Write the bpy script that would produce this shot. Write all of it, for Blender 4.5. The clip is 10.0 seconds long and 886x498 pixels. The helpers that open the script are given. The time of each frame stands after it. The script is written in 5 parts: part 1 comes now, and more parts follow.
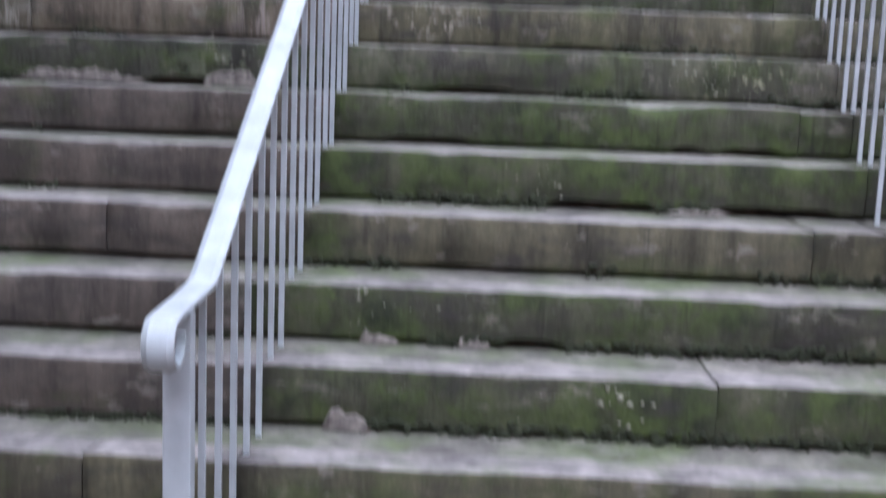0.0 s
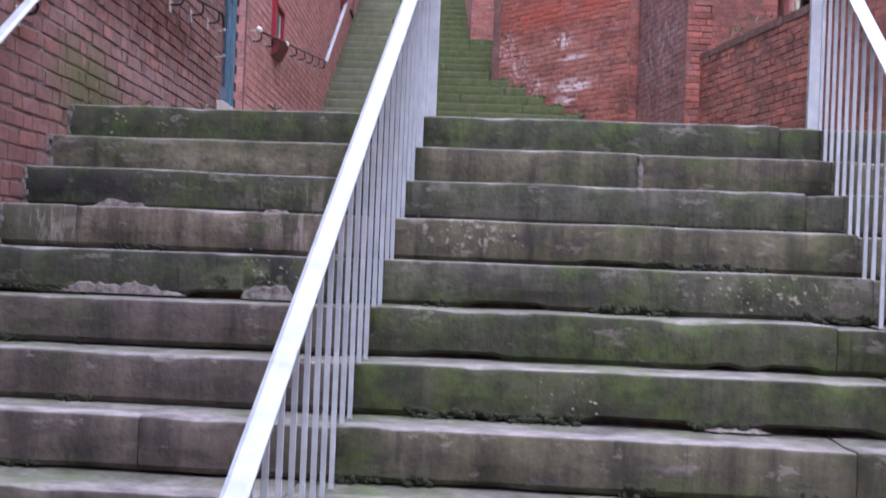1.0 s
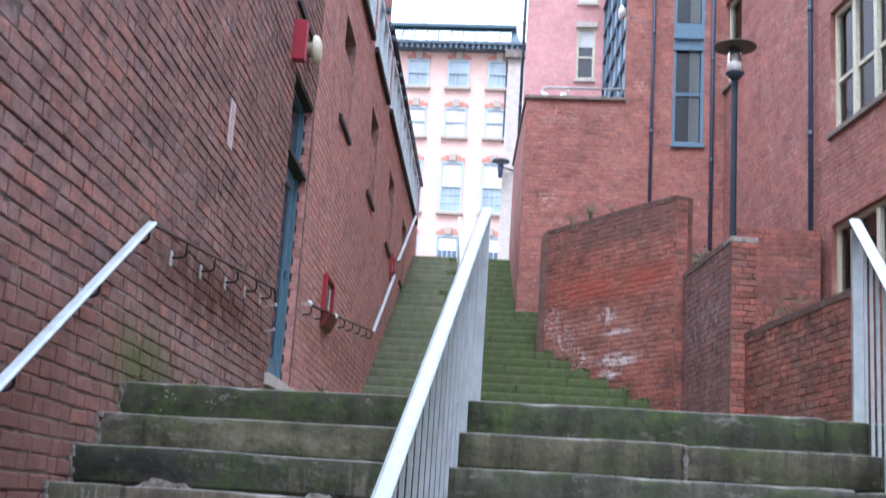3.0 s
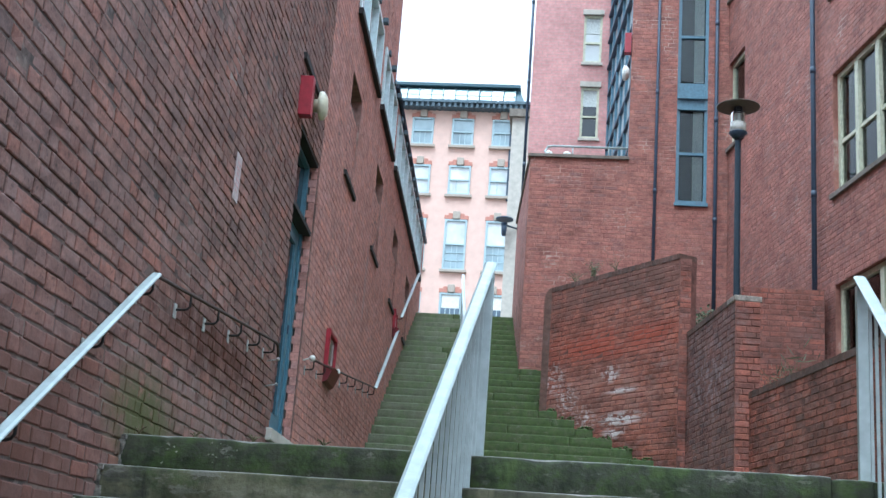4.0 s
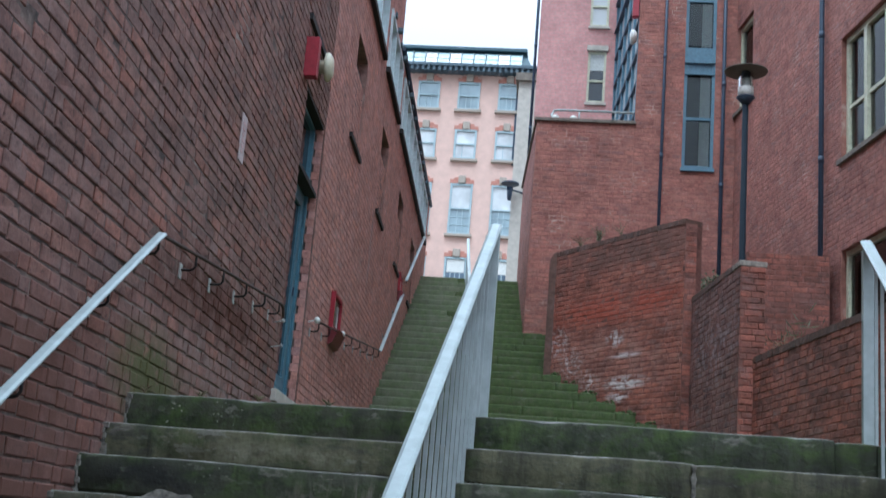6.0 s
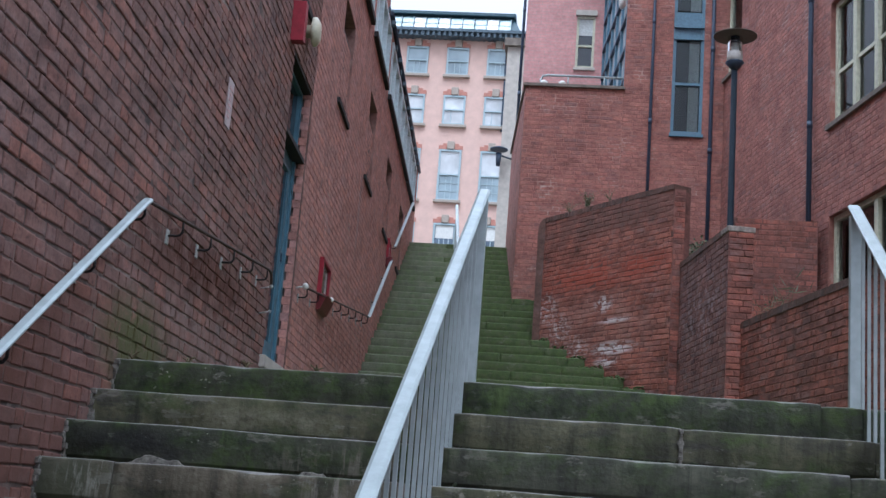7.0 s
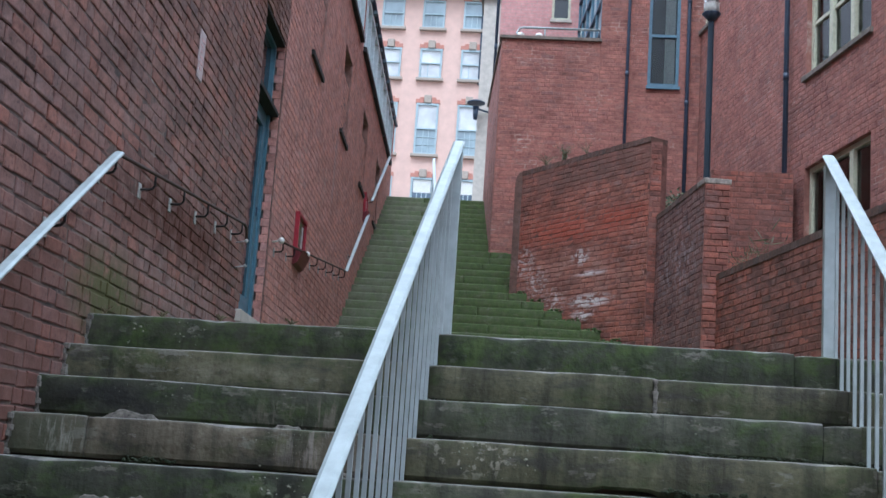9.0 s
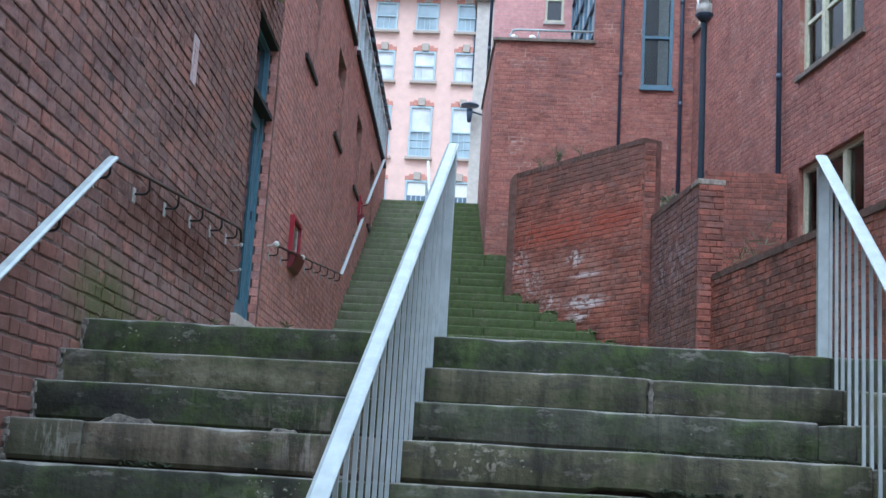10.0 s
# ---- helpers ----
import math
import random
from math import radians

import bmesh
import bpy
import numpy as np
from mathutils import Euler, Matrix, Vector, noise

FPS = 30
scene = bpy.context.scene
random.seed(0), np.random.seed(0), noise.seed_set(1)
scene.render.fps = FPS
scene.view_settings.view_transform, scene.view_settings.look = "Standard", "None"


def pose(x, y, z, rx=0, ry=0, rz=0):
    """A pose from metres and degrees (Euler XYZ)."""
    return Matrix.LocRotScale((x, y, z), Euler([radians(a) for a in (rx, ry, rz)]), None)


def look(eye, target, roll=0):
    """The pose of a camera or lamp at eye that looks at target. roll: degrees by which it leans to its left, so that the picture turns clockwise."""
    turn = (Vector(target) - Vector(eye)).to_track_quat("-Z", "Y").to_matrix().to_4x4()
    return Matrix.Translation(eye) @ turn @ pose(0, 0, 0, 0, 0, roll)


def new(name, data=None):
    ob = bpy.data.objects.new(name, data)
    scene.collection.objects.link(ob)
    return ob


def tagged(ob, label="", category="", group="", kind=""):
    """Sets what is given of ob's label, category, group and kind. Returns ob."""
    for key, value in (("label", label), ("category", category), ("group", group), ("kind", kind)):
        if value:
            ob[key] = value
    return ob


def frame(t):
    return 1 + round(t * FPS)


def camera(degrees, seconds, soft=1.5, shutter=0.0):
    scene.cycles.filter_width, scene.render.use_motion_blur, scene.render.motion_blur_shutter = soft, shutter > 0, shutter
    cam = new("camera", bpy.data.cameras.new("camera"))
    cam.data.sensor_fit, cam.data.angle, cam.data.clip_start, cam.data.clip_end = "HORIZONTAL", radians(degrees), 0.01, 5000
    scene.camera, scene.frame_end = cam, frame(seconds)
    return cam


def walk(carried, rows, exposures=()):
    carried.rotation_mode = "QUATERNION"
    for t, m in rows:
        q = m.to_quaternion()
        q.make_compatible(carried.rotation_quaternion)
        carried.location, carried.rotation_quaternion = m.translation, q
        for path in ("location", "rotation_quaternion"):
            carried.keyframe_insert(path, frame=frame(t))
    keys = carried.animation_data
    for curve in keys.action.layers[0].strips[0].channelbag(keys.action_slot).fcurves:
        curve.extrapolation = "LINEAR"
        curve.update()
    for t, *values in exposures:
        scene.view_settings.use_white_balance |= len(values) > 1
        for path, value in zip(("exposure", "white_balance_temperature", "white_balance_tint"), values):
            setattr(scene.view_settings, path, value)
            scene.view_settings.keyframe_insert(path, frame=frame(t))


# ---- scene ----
# camera: seconds, place, yaw, pitch, roll
DEGREES = 40.038
PATH = [
    (0.0, 0.230, -5.734, -0.691, 1.289, -9.250, 2.160),
    (0.5, 0.231, -5.726, -0.682, 2.070, -2.051, 1.573),
    (1.0, 0.232, -5.722, -0.660, 3.322, 0.361, 2.299),
    (1.5, 0.234, -5.752, -0.640, 3.937, 3.326, 2.289),
    (2.0, 0.229, -5.767, -0.610, 4.638, 6.660, 3.780),
    (2.5, 0.232, -5.778, -0.591, 5.450, 10.142, 3.437),
    (3.0, 0.232, -5.789, -0.574, 6.083, 12.654, 3.771),
    (3.2, 0.231, -5.790, -0.569, 6.240, 13.652, 4.103),
    (4.3, 0.227, -5.777, -0.601, 6.493, 15.418, 4.374),
    (4.5, 0.227, -5.773, -0.600, 6.617, 15.011, 4.343),
    (5.0, 0.226, -5.774, -0.598, 6.641, 15.127, 4.533),
    (5.5, 0.223, -5.779, -0.602, 6.736, 14.984, 4.854),
    (6.0, 0.225, -5.771, -0.607, 6.546, 13.689, 4.721),
    (6.2, 0.226, -5.768, -0.609, 6.417, 13.056, 4.584),
    (7.5, 0.230, -5.747, -0.607, 5.662, 11.935, 4.469),
    (8.0, 0.230, -5.739, -0.613, 5.621, 11.373, 4.197),
    (8.5, 0.238, -5.732, -0.613, 5.206, 10.790, 4.122),
    (9.0, 0.244, -5.727, -0.612, 4.680, 10.081, 3.927),
    (9.5, 0.246, -5.730, -0.613, 4.534, 9.726, 3.529),
    (10.0, 0.246, -5.734, -0.615, 4.447, 10.223, 3.484),
]
cam = camera(DEGREES, 10.0, soft=1.5, shutter=0.6)


def stand(x, y, z, yaw, pitch, roll):
    return pose(x, y, z, 90 + pitch, 0, yaw) @ pose(0, 0, 0, 0, 0, roll)


walk(cam, [(r[0], stand(*r[1:])) for r in PATH],
     exposures=[(0.0, 1.8, 5450, 24), (0.5, 1.9, 5480, 33), (1.5, 1.95, 5450, 35), (2.5, 1.98, 5400, 26), (3.2, 1.75, 5250, 11), (4.5, 1.42, 5050, -5),
                (5.5, 1.12, 5080, -2), (7.5, 0.95, 5250, 10), (8.5, 1.08, 5250, 8), (10.0, 1.38, 4980, 4)])

# ---- light: an overcast sky over the alley ----
world = bpy.data.worlds.new("overcast")
scene.world = world
world.use_nodes = True
wn = world.node_tree.nodes
wl = world.node_tree.links
sky = wn.new("ShaderNodeTexSky")
sky.sky_type = "NISHITA"
sky.sun_disc = False
sky.sun_elevation = radians(50)
sky.sun_rotation = radians(200)
sky.dust_density = 4.0
rise = wn.new("ShaderNodeTexCoord")
updown = wn.new("ShaderNodeSeparateXYZ")
wl.new(rise.outputs["Generated"], updown.inputs[0])
layer = wn.new("ShaderNodeValToRGB")
layer.color_ramp.elements[0].color = (2.65, 2.48, 2.55, 1)
layer.color_ramp.elements[0].position = 0.3
layer.color_ramp.elements[1].color = (11.0, 11.1, 11.4, 1)
layer.color_ramp.elements[1].position = 0.85
wl.new(updown.outputs[2], layer.inputs[0])
cloud = wn.new("ShaderNodeMix")
cloud.data_type = "RGBA"
cloud.inputs[0].default_value = 0.92
wl.new(layer.outputs[0], cloud.inputs[7])
wl.new(sky.outputs[0], cloud.inputs[6])
wl.new(cloud.outputs[2], wn["Background"].inputs[0])
wn["Background"].inputs[1].default_value = 0.15
sun = new("sun", bpy.data.lights.new("sun", "SUN"))
sun.data.energy = 0.7
sun.data.angle = radians(25)
sun.data.color = (1.0, 0.96, 0.9)
sun.matrix_world = look((0, 0, 30), (1, 16, 0))


# ---- materials ----
def material(name, rough=0.8, metal=0.0):
    m = bpy.data.materials.new(name)
    m.use_nodes = True
    b = m.node_tree.nodes["Principled BSDF"]
    b.inputs["Roughness"].default_value = rough
    b.inputs["Metallic"].default_value = metal
    return m, m.node_tree.nodes, m.node_tree.links, b


def ramp(nodes, links, fac, stops):
    r = nodes.new("ShaderNodeValToRGB")
    el = r.color_ramp.elements
    while len(el) < len(stops):
        el.new(0.5)
    for e, (p, c) in zip(el, stops):
        e.position = p
        e.color = (*c, 1) if len(c) == 3 else c
    links.new(fac, r.inputs[0])
    return r.outputs[0]


def noise_of(nodes, links, scale, detail=6.0, stretch=None, rough=0.6):
    geo = nodes.new("ShaderNodeNewGeometry")
    n = nodes.new("ShaderNodeTexNoise")
    n.inputs["Scale"].default_value = scale
    n.inputs["Detail"].default_value = detail
    n.inputs["Roughness"].default_value = rough
    src = geo.outputs["Position"]
    if stretch:
        mp = nodes.new("ShaderNodeMapping")
        mp.inputs["Scale"].default_value = stretch
        links.new(src, mp.inputs[0])
        src = mp.outputs[0]
    links.new(src, n.inputs["Vector"])
    return n.outputs[0]


def mix(nodes, links, fac, a, b, how="MIX"):
    m = nodes.new("ShaderNodeMix")
    m.data_type = "RGBA"
    m.blend_type = how
    for sock, v in ((0, fac), (6, a), (7, b)):
        if isinstance(v, (int, float)):
            m.inputs[sock].default_value = v
        elif isinstance(v, tuple):
            m.inputs[sock].default_value = (*v, 1)
        else:
            links.new(v, m.inputs[sock])
    return m.outputs[2]


def bump(nodes, links, height, bsdf, strength=0.4, distance=0.01):
    b = nodes.new("ShaderNodeBump")
    b.inputs["Strength"].default_value = strength
    b.inputs["Distance"].default_value = distance
    links.new(height, b.inputs["Height"])
    links.new(b.outputs[0], bsdf.inputs["Normal"])


def piece_random(nodes, links):
    """A random value for each piece, whether it is an object or an island of a joined mesh."""
    oi = nodes.new("ShaderNodeObjectInfo")
    ge = nodes.new("ShaderNodeNewGeometry")
    add = nodes.new("ShaderNodeMath")
    links.new(oi.outputs["Random"], add.inputs[0])
    links.new(ge.outputs["Random Per Island"], add.inputs[1])
    fr = nodes.new("ShaderNodeMath")
    fr.operation = "FRACT"
    links.new(add.outputs[0], fr.inputs[0])
    return fr.outputs[0]


def brick_material(name, tones, soot=0.35, weather=0.3, pitted=0.8):
    m, n, l, b = material(name, 0.85)
    r = piece_random(n, l)
    col = ramp(n, l, r, tones)
    grain = ramp(n, l, noise_of(n, l, 55, 4), [(0.3, (0.62, 0.62, 0.62)), (0.7, (1.15, 1.15, 1.15))])
    col = mix(n, l, 0.8, col, grain, "MULTIPLY")
    pits = ramp(n, l, noise_of(n, l, 24, 5, None, 0.75), [(0.32, (0.22, 0.2, 0.2)), (0.45, (1, 1, 1))])
    col = mix(n, l, pitted, col, pits, "MULTIPLY")
    mottle = ramp(n, l, noise_of(n, l, 8.5, 7, (1, 1, 1.5), 0.72), [(0.34, (0.55, 0.5, 0.5)), (0.5, (1, 1, 1)), (0.66, (1.35, 1.26, 1.24))])
    col = mix(n, l, 0.75, col, mottle, "MULTIPLY")
    bloom = ramp(n, l, noise_of(n, l, 4.5, 6, None, 0.7), [(0.52, (0, 0, 0)), (0.75, (1, 1, 1))])
    col = mix(n, l, mix(n, l, 0.45, (0, 0, 0), bloom), col, (0.26, 0.18, 0.165))
    big = ramp(n, l, noise_of(n, l, 0.9, 5), [(0.35, (0, 0, 0)), (0.75, (1, 1, 1))])
    dirt = mix(n, l, soot, (0, 0, 0), big, "MIX")
    col = mix(n, l, dirt, col, (0.11, 0.075, 0.06))
    patch = ramp(n, l, noise_of(n, l, 1.9, 8, (1, 1, 1.6), 0.68), [(0.34, (0.42, 0.4, 0.4)), (0.5, (0.95, 0.95, 0.95)), (0.68, (1.3, 1.22, 1.2))])
    col = mix(n, l, weather, col, mix(n, l, 1.0, col, patch, "MULTIPLY"))
    grey = ramp(n, l, noise_of(n, l, 2.6, 8, (1, 1, 2.2), 0.72), [(0.54, (0, 0, 0)), (0.7, (1, 1, 1))])
    col = mix(n, l, mix(n, l, 0.55 * weather, (0, 0, 0), grey), col, (0.27, 0.2, 0.19))
    l.new(col, b.inputs["Base Color"])
    bump(n, l, noise_of(n, l, 90, 5), b, 0.5, 0.004)
    return m


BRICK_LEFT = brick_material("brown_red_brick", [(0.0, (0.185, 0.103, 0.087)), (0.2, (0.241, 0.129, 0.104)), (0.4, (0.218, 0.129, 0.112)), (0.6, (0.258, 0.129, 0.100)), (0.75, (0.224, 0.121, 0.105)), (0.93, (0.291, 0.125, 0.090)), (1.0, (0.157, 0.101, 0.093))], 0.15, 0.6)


def stained(m, centre, reach, col, scale=6.0, edge=(0.4, 0.56), strength=1.0, stretch=None):
    """A blotchy stain or colour patch on a wall: its middle, how far it reaches along x, y and z, and its colour."""
    n, l = m.node_tree.nodes, m.node_tree.links
    b = n["Principled BSDF"]
    old = b.inputs["Base Color"].links[0].from_socket
    geo = n.new("ShaderNodeNewGeometry")
    off = n.new("ShaderNodeVectorMath")
    off.operation = "SUBTRACT"
    off.inputs[1].default_value = centre
    l.new(geo.outputs["Position"], off.inputs[0])
    sc = n.new("ShaderNodeVectorMath")
    sc.operation = "MULTIPLY"
    sc.inputs[1].default_value = tuple(1 / r for r in reach)
    l.new(off.outputs[0], sc.inputs[0])
    ln = n.new("ShaderNodeVectorMath")
    ln.operation = "LENGTH"
    l.new(sc.outputs[0], ln.inputs[0])
    near = ramp(n, l, ln.outputs["Value"], [(0.35, (1, 1, 1)), (1.0, (0, 0, 0))])
    spots = ramp(n, l, noise_of(n, l, scale, 8, stretch, 0.7), [(edge[0], (0, 0, 0)), (edge[1], (1, 1, 1))])
    f = mix(n, l, 1.0, near, spots, "MULTIPLY")
    l.new(mix(n, l, mix(n, l, strength, (0, 0, 0), f), old, col), b.inputs["Base Color"])


# green growth over the top step, rusty run-off under the level handrail, damp growth along the wall foot
stained(BRICK_LEFT, (-2.0, 1.6, 0.74), (3, 2.2, 0.3), (0.075, 0.022, 0.012), 5.0, (0.34, 0.54), 0.95)
stained(BRICK_LEFT, (-2.0, 1.6, 0.1), (3, 2.6, 0.22), (0.07, 0.06, 0.035), 8.0, (0.42, 0.55), 0.5)
stained(BRICK_LEFT, (-1.9, 1.8, 0.35), (3, 1.8, 0.3), (0.27, 0.19, 0.17), 7.0, (0.42, 0.6), 0.5)
# darker, browner brick tone low on the near end of the wall
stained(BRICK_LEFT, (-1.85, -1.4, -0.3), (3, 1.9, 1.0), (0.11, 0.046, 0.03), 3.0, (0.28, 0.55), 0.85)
stained(BRICK_LEFT, (-1.93, 0.3, 0.1), (2, 0.75, 0.34), (0.08, 0.082, 0.024), 8.0, (0.3, 0.5), 0.95)
BRICK_RIGHT = brick_material("orange_red_brick", [(0.0, (0.307, 0.128, 0.101)), (0.35, (0.381, 0.154, 0.121)), (0.7, (0.416, 0.176, 0.135)), (1.0, (0.297, 0.142, 0.123))], 0.25, 0.6, 0.45)
BRICK_OLD = brick_material("weathered_brick", [(0.0, (0.24, 0.088, 0.066)), (0.4, (0.34, 0.115, 0.082)), (0.8, (0.4, 0.13, 0.086)), (1.0, (0.22, 0.1, 0.083))], 0.5, 1.0)


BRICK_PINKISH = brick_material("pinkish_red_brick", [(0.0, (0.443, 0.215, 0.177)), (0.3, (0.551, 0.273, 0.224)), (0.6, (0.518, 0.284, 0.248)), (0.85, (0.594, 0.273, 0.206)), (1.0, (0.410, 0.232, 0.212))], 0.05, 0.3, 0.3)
stained(BRICK_PINKISH, (-2.47, 9.4, 3.05), (2, 0.16, 0.8), (0.27, 0.24, 0.25), 3.0, (0.35, 0.6), 0.7, (6, 6, 1))
stained(BRICK_PINKISH, (-2.5, 8.2, 1.25), (4, 3.2, 0.35), (0.2, 0.08, 0.055), 4.0, (0.4, 0.6), 0.7)
BRICK_SOOT = brick_material("sooty_purple_brick", [(0.0, (0.2, 0.1, 0.09)), (0.4, (0.28, 0.12, 0.1)), (0.8, (0.25, 0.14, 0.135)), (1.0, (0.2, 0.11, 0.11))], 0.5, 1.0)


BRICK_SALT = brick_material("salt_stained_brick", [(0.0, (0.28, 0.1, 0.07)), (0.4, (0.36, 0.125, 0.085)), (0.8, (0.42, 0.15, 0.1)), (1.0, (0.27, 0.11, 0.09))], 0.4, 1.0)
stained(BRICK_SALT, (0.8, 11.9, 3.0), (2.2, 3, 0.3), (0.36, 0.075, 0.042), 1.6, (0.36, 0.52), 0.8)
stained(BRICK_SALT, (0.8, 11.9, 3.85), (3, 3, 0.45), (0.13, 0.075, 0.06), 3.0, (0.33, 0.53), 0.75)
stained(BRICK_SALT, (0.8, 11.9, 2.25), (2.2, 3, 0.55), (0.36, 0.2, 0.165), 2.2, (0.4, 0.6), 0.6)
SALT = (0.66, 0.6, 0.6)
stained(BRICK_SALT, (0.82, 11.9, 2.53), (0.2, 0.3, 0.16), SALT, 9.0, (0.48, 0.53), 0.85)
stained(BRICK_SALT, (0.97, 11.7, 2.26), (0.32, 0.5, 0.05), SALT, 1.0, (0.36, 0.46), 0.8, (4, 4, 14))
stained(BRICK_SALT, (0.97, 11.7, 1.86), (0.5, 0.7, 0.13), SALT, 1.0, (0.455, 0.49), 1.0, (5, 5, 22))
stained(BRICK_SALT, (0.88, 11.8, 1.66), (0.26, 0.4, 0.1), SALT, 1.0, (0.46, 0.53), 0.9, (7, 7, 20))
stained(BRICK_SALT, (0.0, 13.0, 2.58), (0.28, 0.4, 0.3), SALT, 11.0, (0.5, 0.56), 0.7, (1, 1, 2))
stained(BRICK_SALT, (0.2, 12.72, 2.22), (0.28, 0.4, 0.3), SALT, 11.0, (0.5, 0.56), 0.7, (1, 1, 2))
stained(BRICK_SALT, (0.47, 12.37, 1.86), (0.26, 0.4, 0.3), SALT, 11.0, (0.5, 0.56), 0.7, (1, 1, 2))
stained(BRICK_SOOT, (2.0, 9.5, 2.1), (2, 1.3, 0.6), (0.38, 0.3, 0.32), 6.0, (0.5, 0.58), 0.6)


def mortar_material(name, base, dark, pale=None):
    m, n, l, b = material(name, 0.95)
    col = mix(n, l, ramp(n, l, noise_of(n, l, 5, 7, None, 0.7), [(0.38, (0, 0, 0)), (0.62, (1, 1, 1))]), base, dark)
    if pale:
        worn = ramp(n, l, noise_of(n, l, 1.3, 8, None, 0.75), [(0.55, (0, 0, 0)), (0.66, (1, 1, 1))])
        col = mix(n, l, worn, col, pale)
    l.new(col, b.inputs["Base Color"])
    bump(n, l, noise_of(n, l, 150, 4), b, 0.5, 0.004)
    return m


MORTAR_PALE = mortar_material("weathered_mortar", (0.17, 0.12, 0.1), (0.045, 0.034, 0.03), (0.3, 0.25, 0.22))
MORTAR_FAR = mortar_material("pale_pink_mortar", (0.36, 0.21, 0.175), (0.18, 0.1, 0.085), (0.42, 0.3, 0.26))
MORTAR_RED = mortar_material("red_stained_mortar", (0.25, 0.115, 0.09), (0.11, 0.05, 0.042))
MORTAR_BLOCK = mortar_material("brick_red_mortar", (0.34, 0.155, 0.12), (0.2, 0.085, 0.066), (0.5, 0.36, 0.3))
MORTAR_DARK = mortar_material("sooty_mortar", (0.15, 0.12, 0.105), (0.035, 0.03, 0.028))


# the stains of the brick wall run over its joints
stained(MORTAR_PALE, (-2.0, 1.6, 0.74), (3, 2.2, 0.3), (0.075, 0.022, 0.012), 5.0, (0.34, 0.54), 0.95)
stained(MORTAR_PALE, (-1.9, 1.8, 0.35), (3, 1.8, 0.3), (0.27, 0.19, 0.17), 7.0, (0.42, 0.6), 0.5)
stained(MORTAR_PALE, (-1.93, 0.3, 0.1), (2, 0.75, 0.34), (0.08, 0.082, 0.024), 8.0, (0.3, 0.5), 0.95)


def far_brick(name, a, c, mort, scale=1.0):
    m, n, l, b = material(name, 0.85)
    geo = n.new("ShaderNodeNewGeometry")
    mp = n.new("ShaderNodeMapping")
    mp.inputs["Rotation"].default_value = (radians(90), 0, 0)
    l.new(geo.outputs["Position"], mp.inputs[0])
    t = n.new("ShaderNodeTexBrick")
    t.inputs["Color1"].default_value = (*a, 1)
    t.inputs["Color2"].default_value = (*c, 1)
    t.inputs["Mortar"].default_value = (*mort, 1)
    t.inputs["Scale"].default_value = scale
    t.inputs["Brick Width"].default_value = 0.225
    t.inputs["Row Height"].default_value = 0.075
    t.inputs["Mortar Size"].default_value = 0.008
    l.new(mp.outputs[0], t.inputs["Vector"])
    big = ramp(n, l, noise_of(n, l, 0.6, 6), [(0.3, (0.78, 0.78, 0.78)), (0.7, (1.12, 1.12, 1.12))])
    fine = ramp(n, l, noise_of(n, l, 14, 5), [(0.3, (0.8, 0.8, 0.8)), (0.7, (1.15, 1.15, 1.15))])
    col = mix(n, l, 1.0, t.outputs[0], big, "MULTIPLY")
    col = mix(n, l, 0.8, col, fine, "MULTIPLY")
    l.new(col, b.inputs["Base Color"])
    bump(n, l, t.outputs[1], b, 0.3, 0.01)
    return m


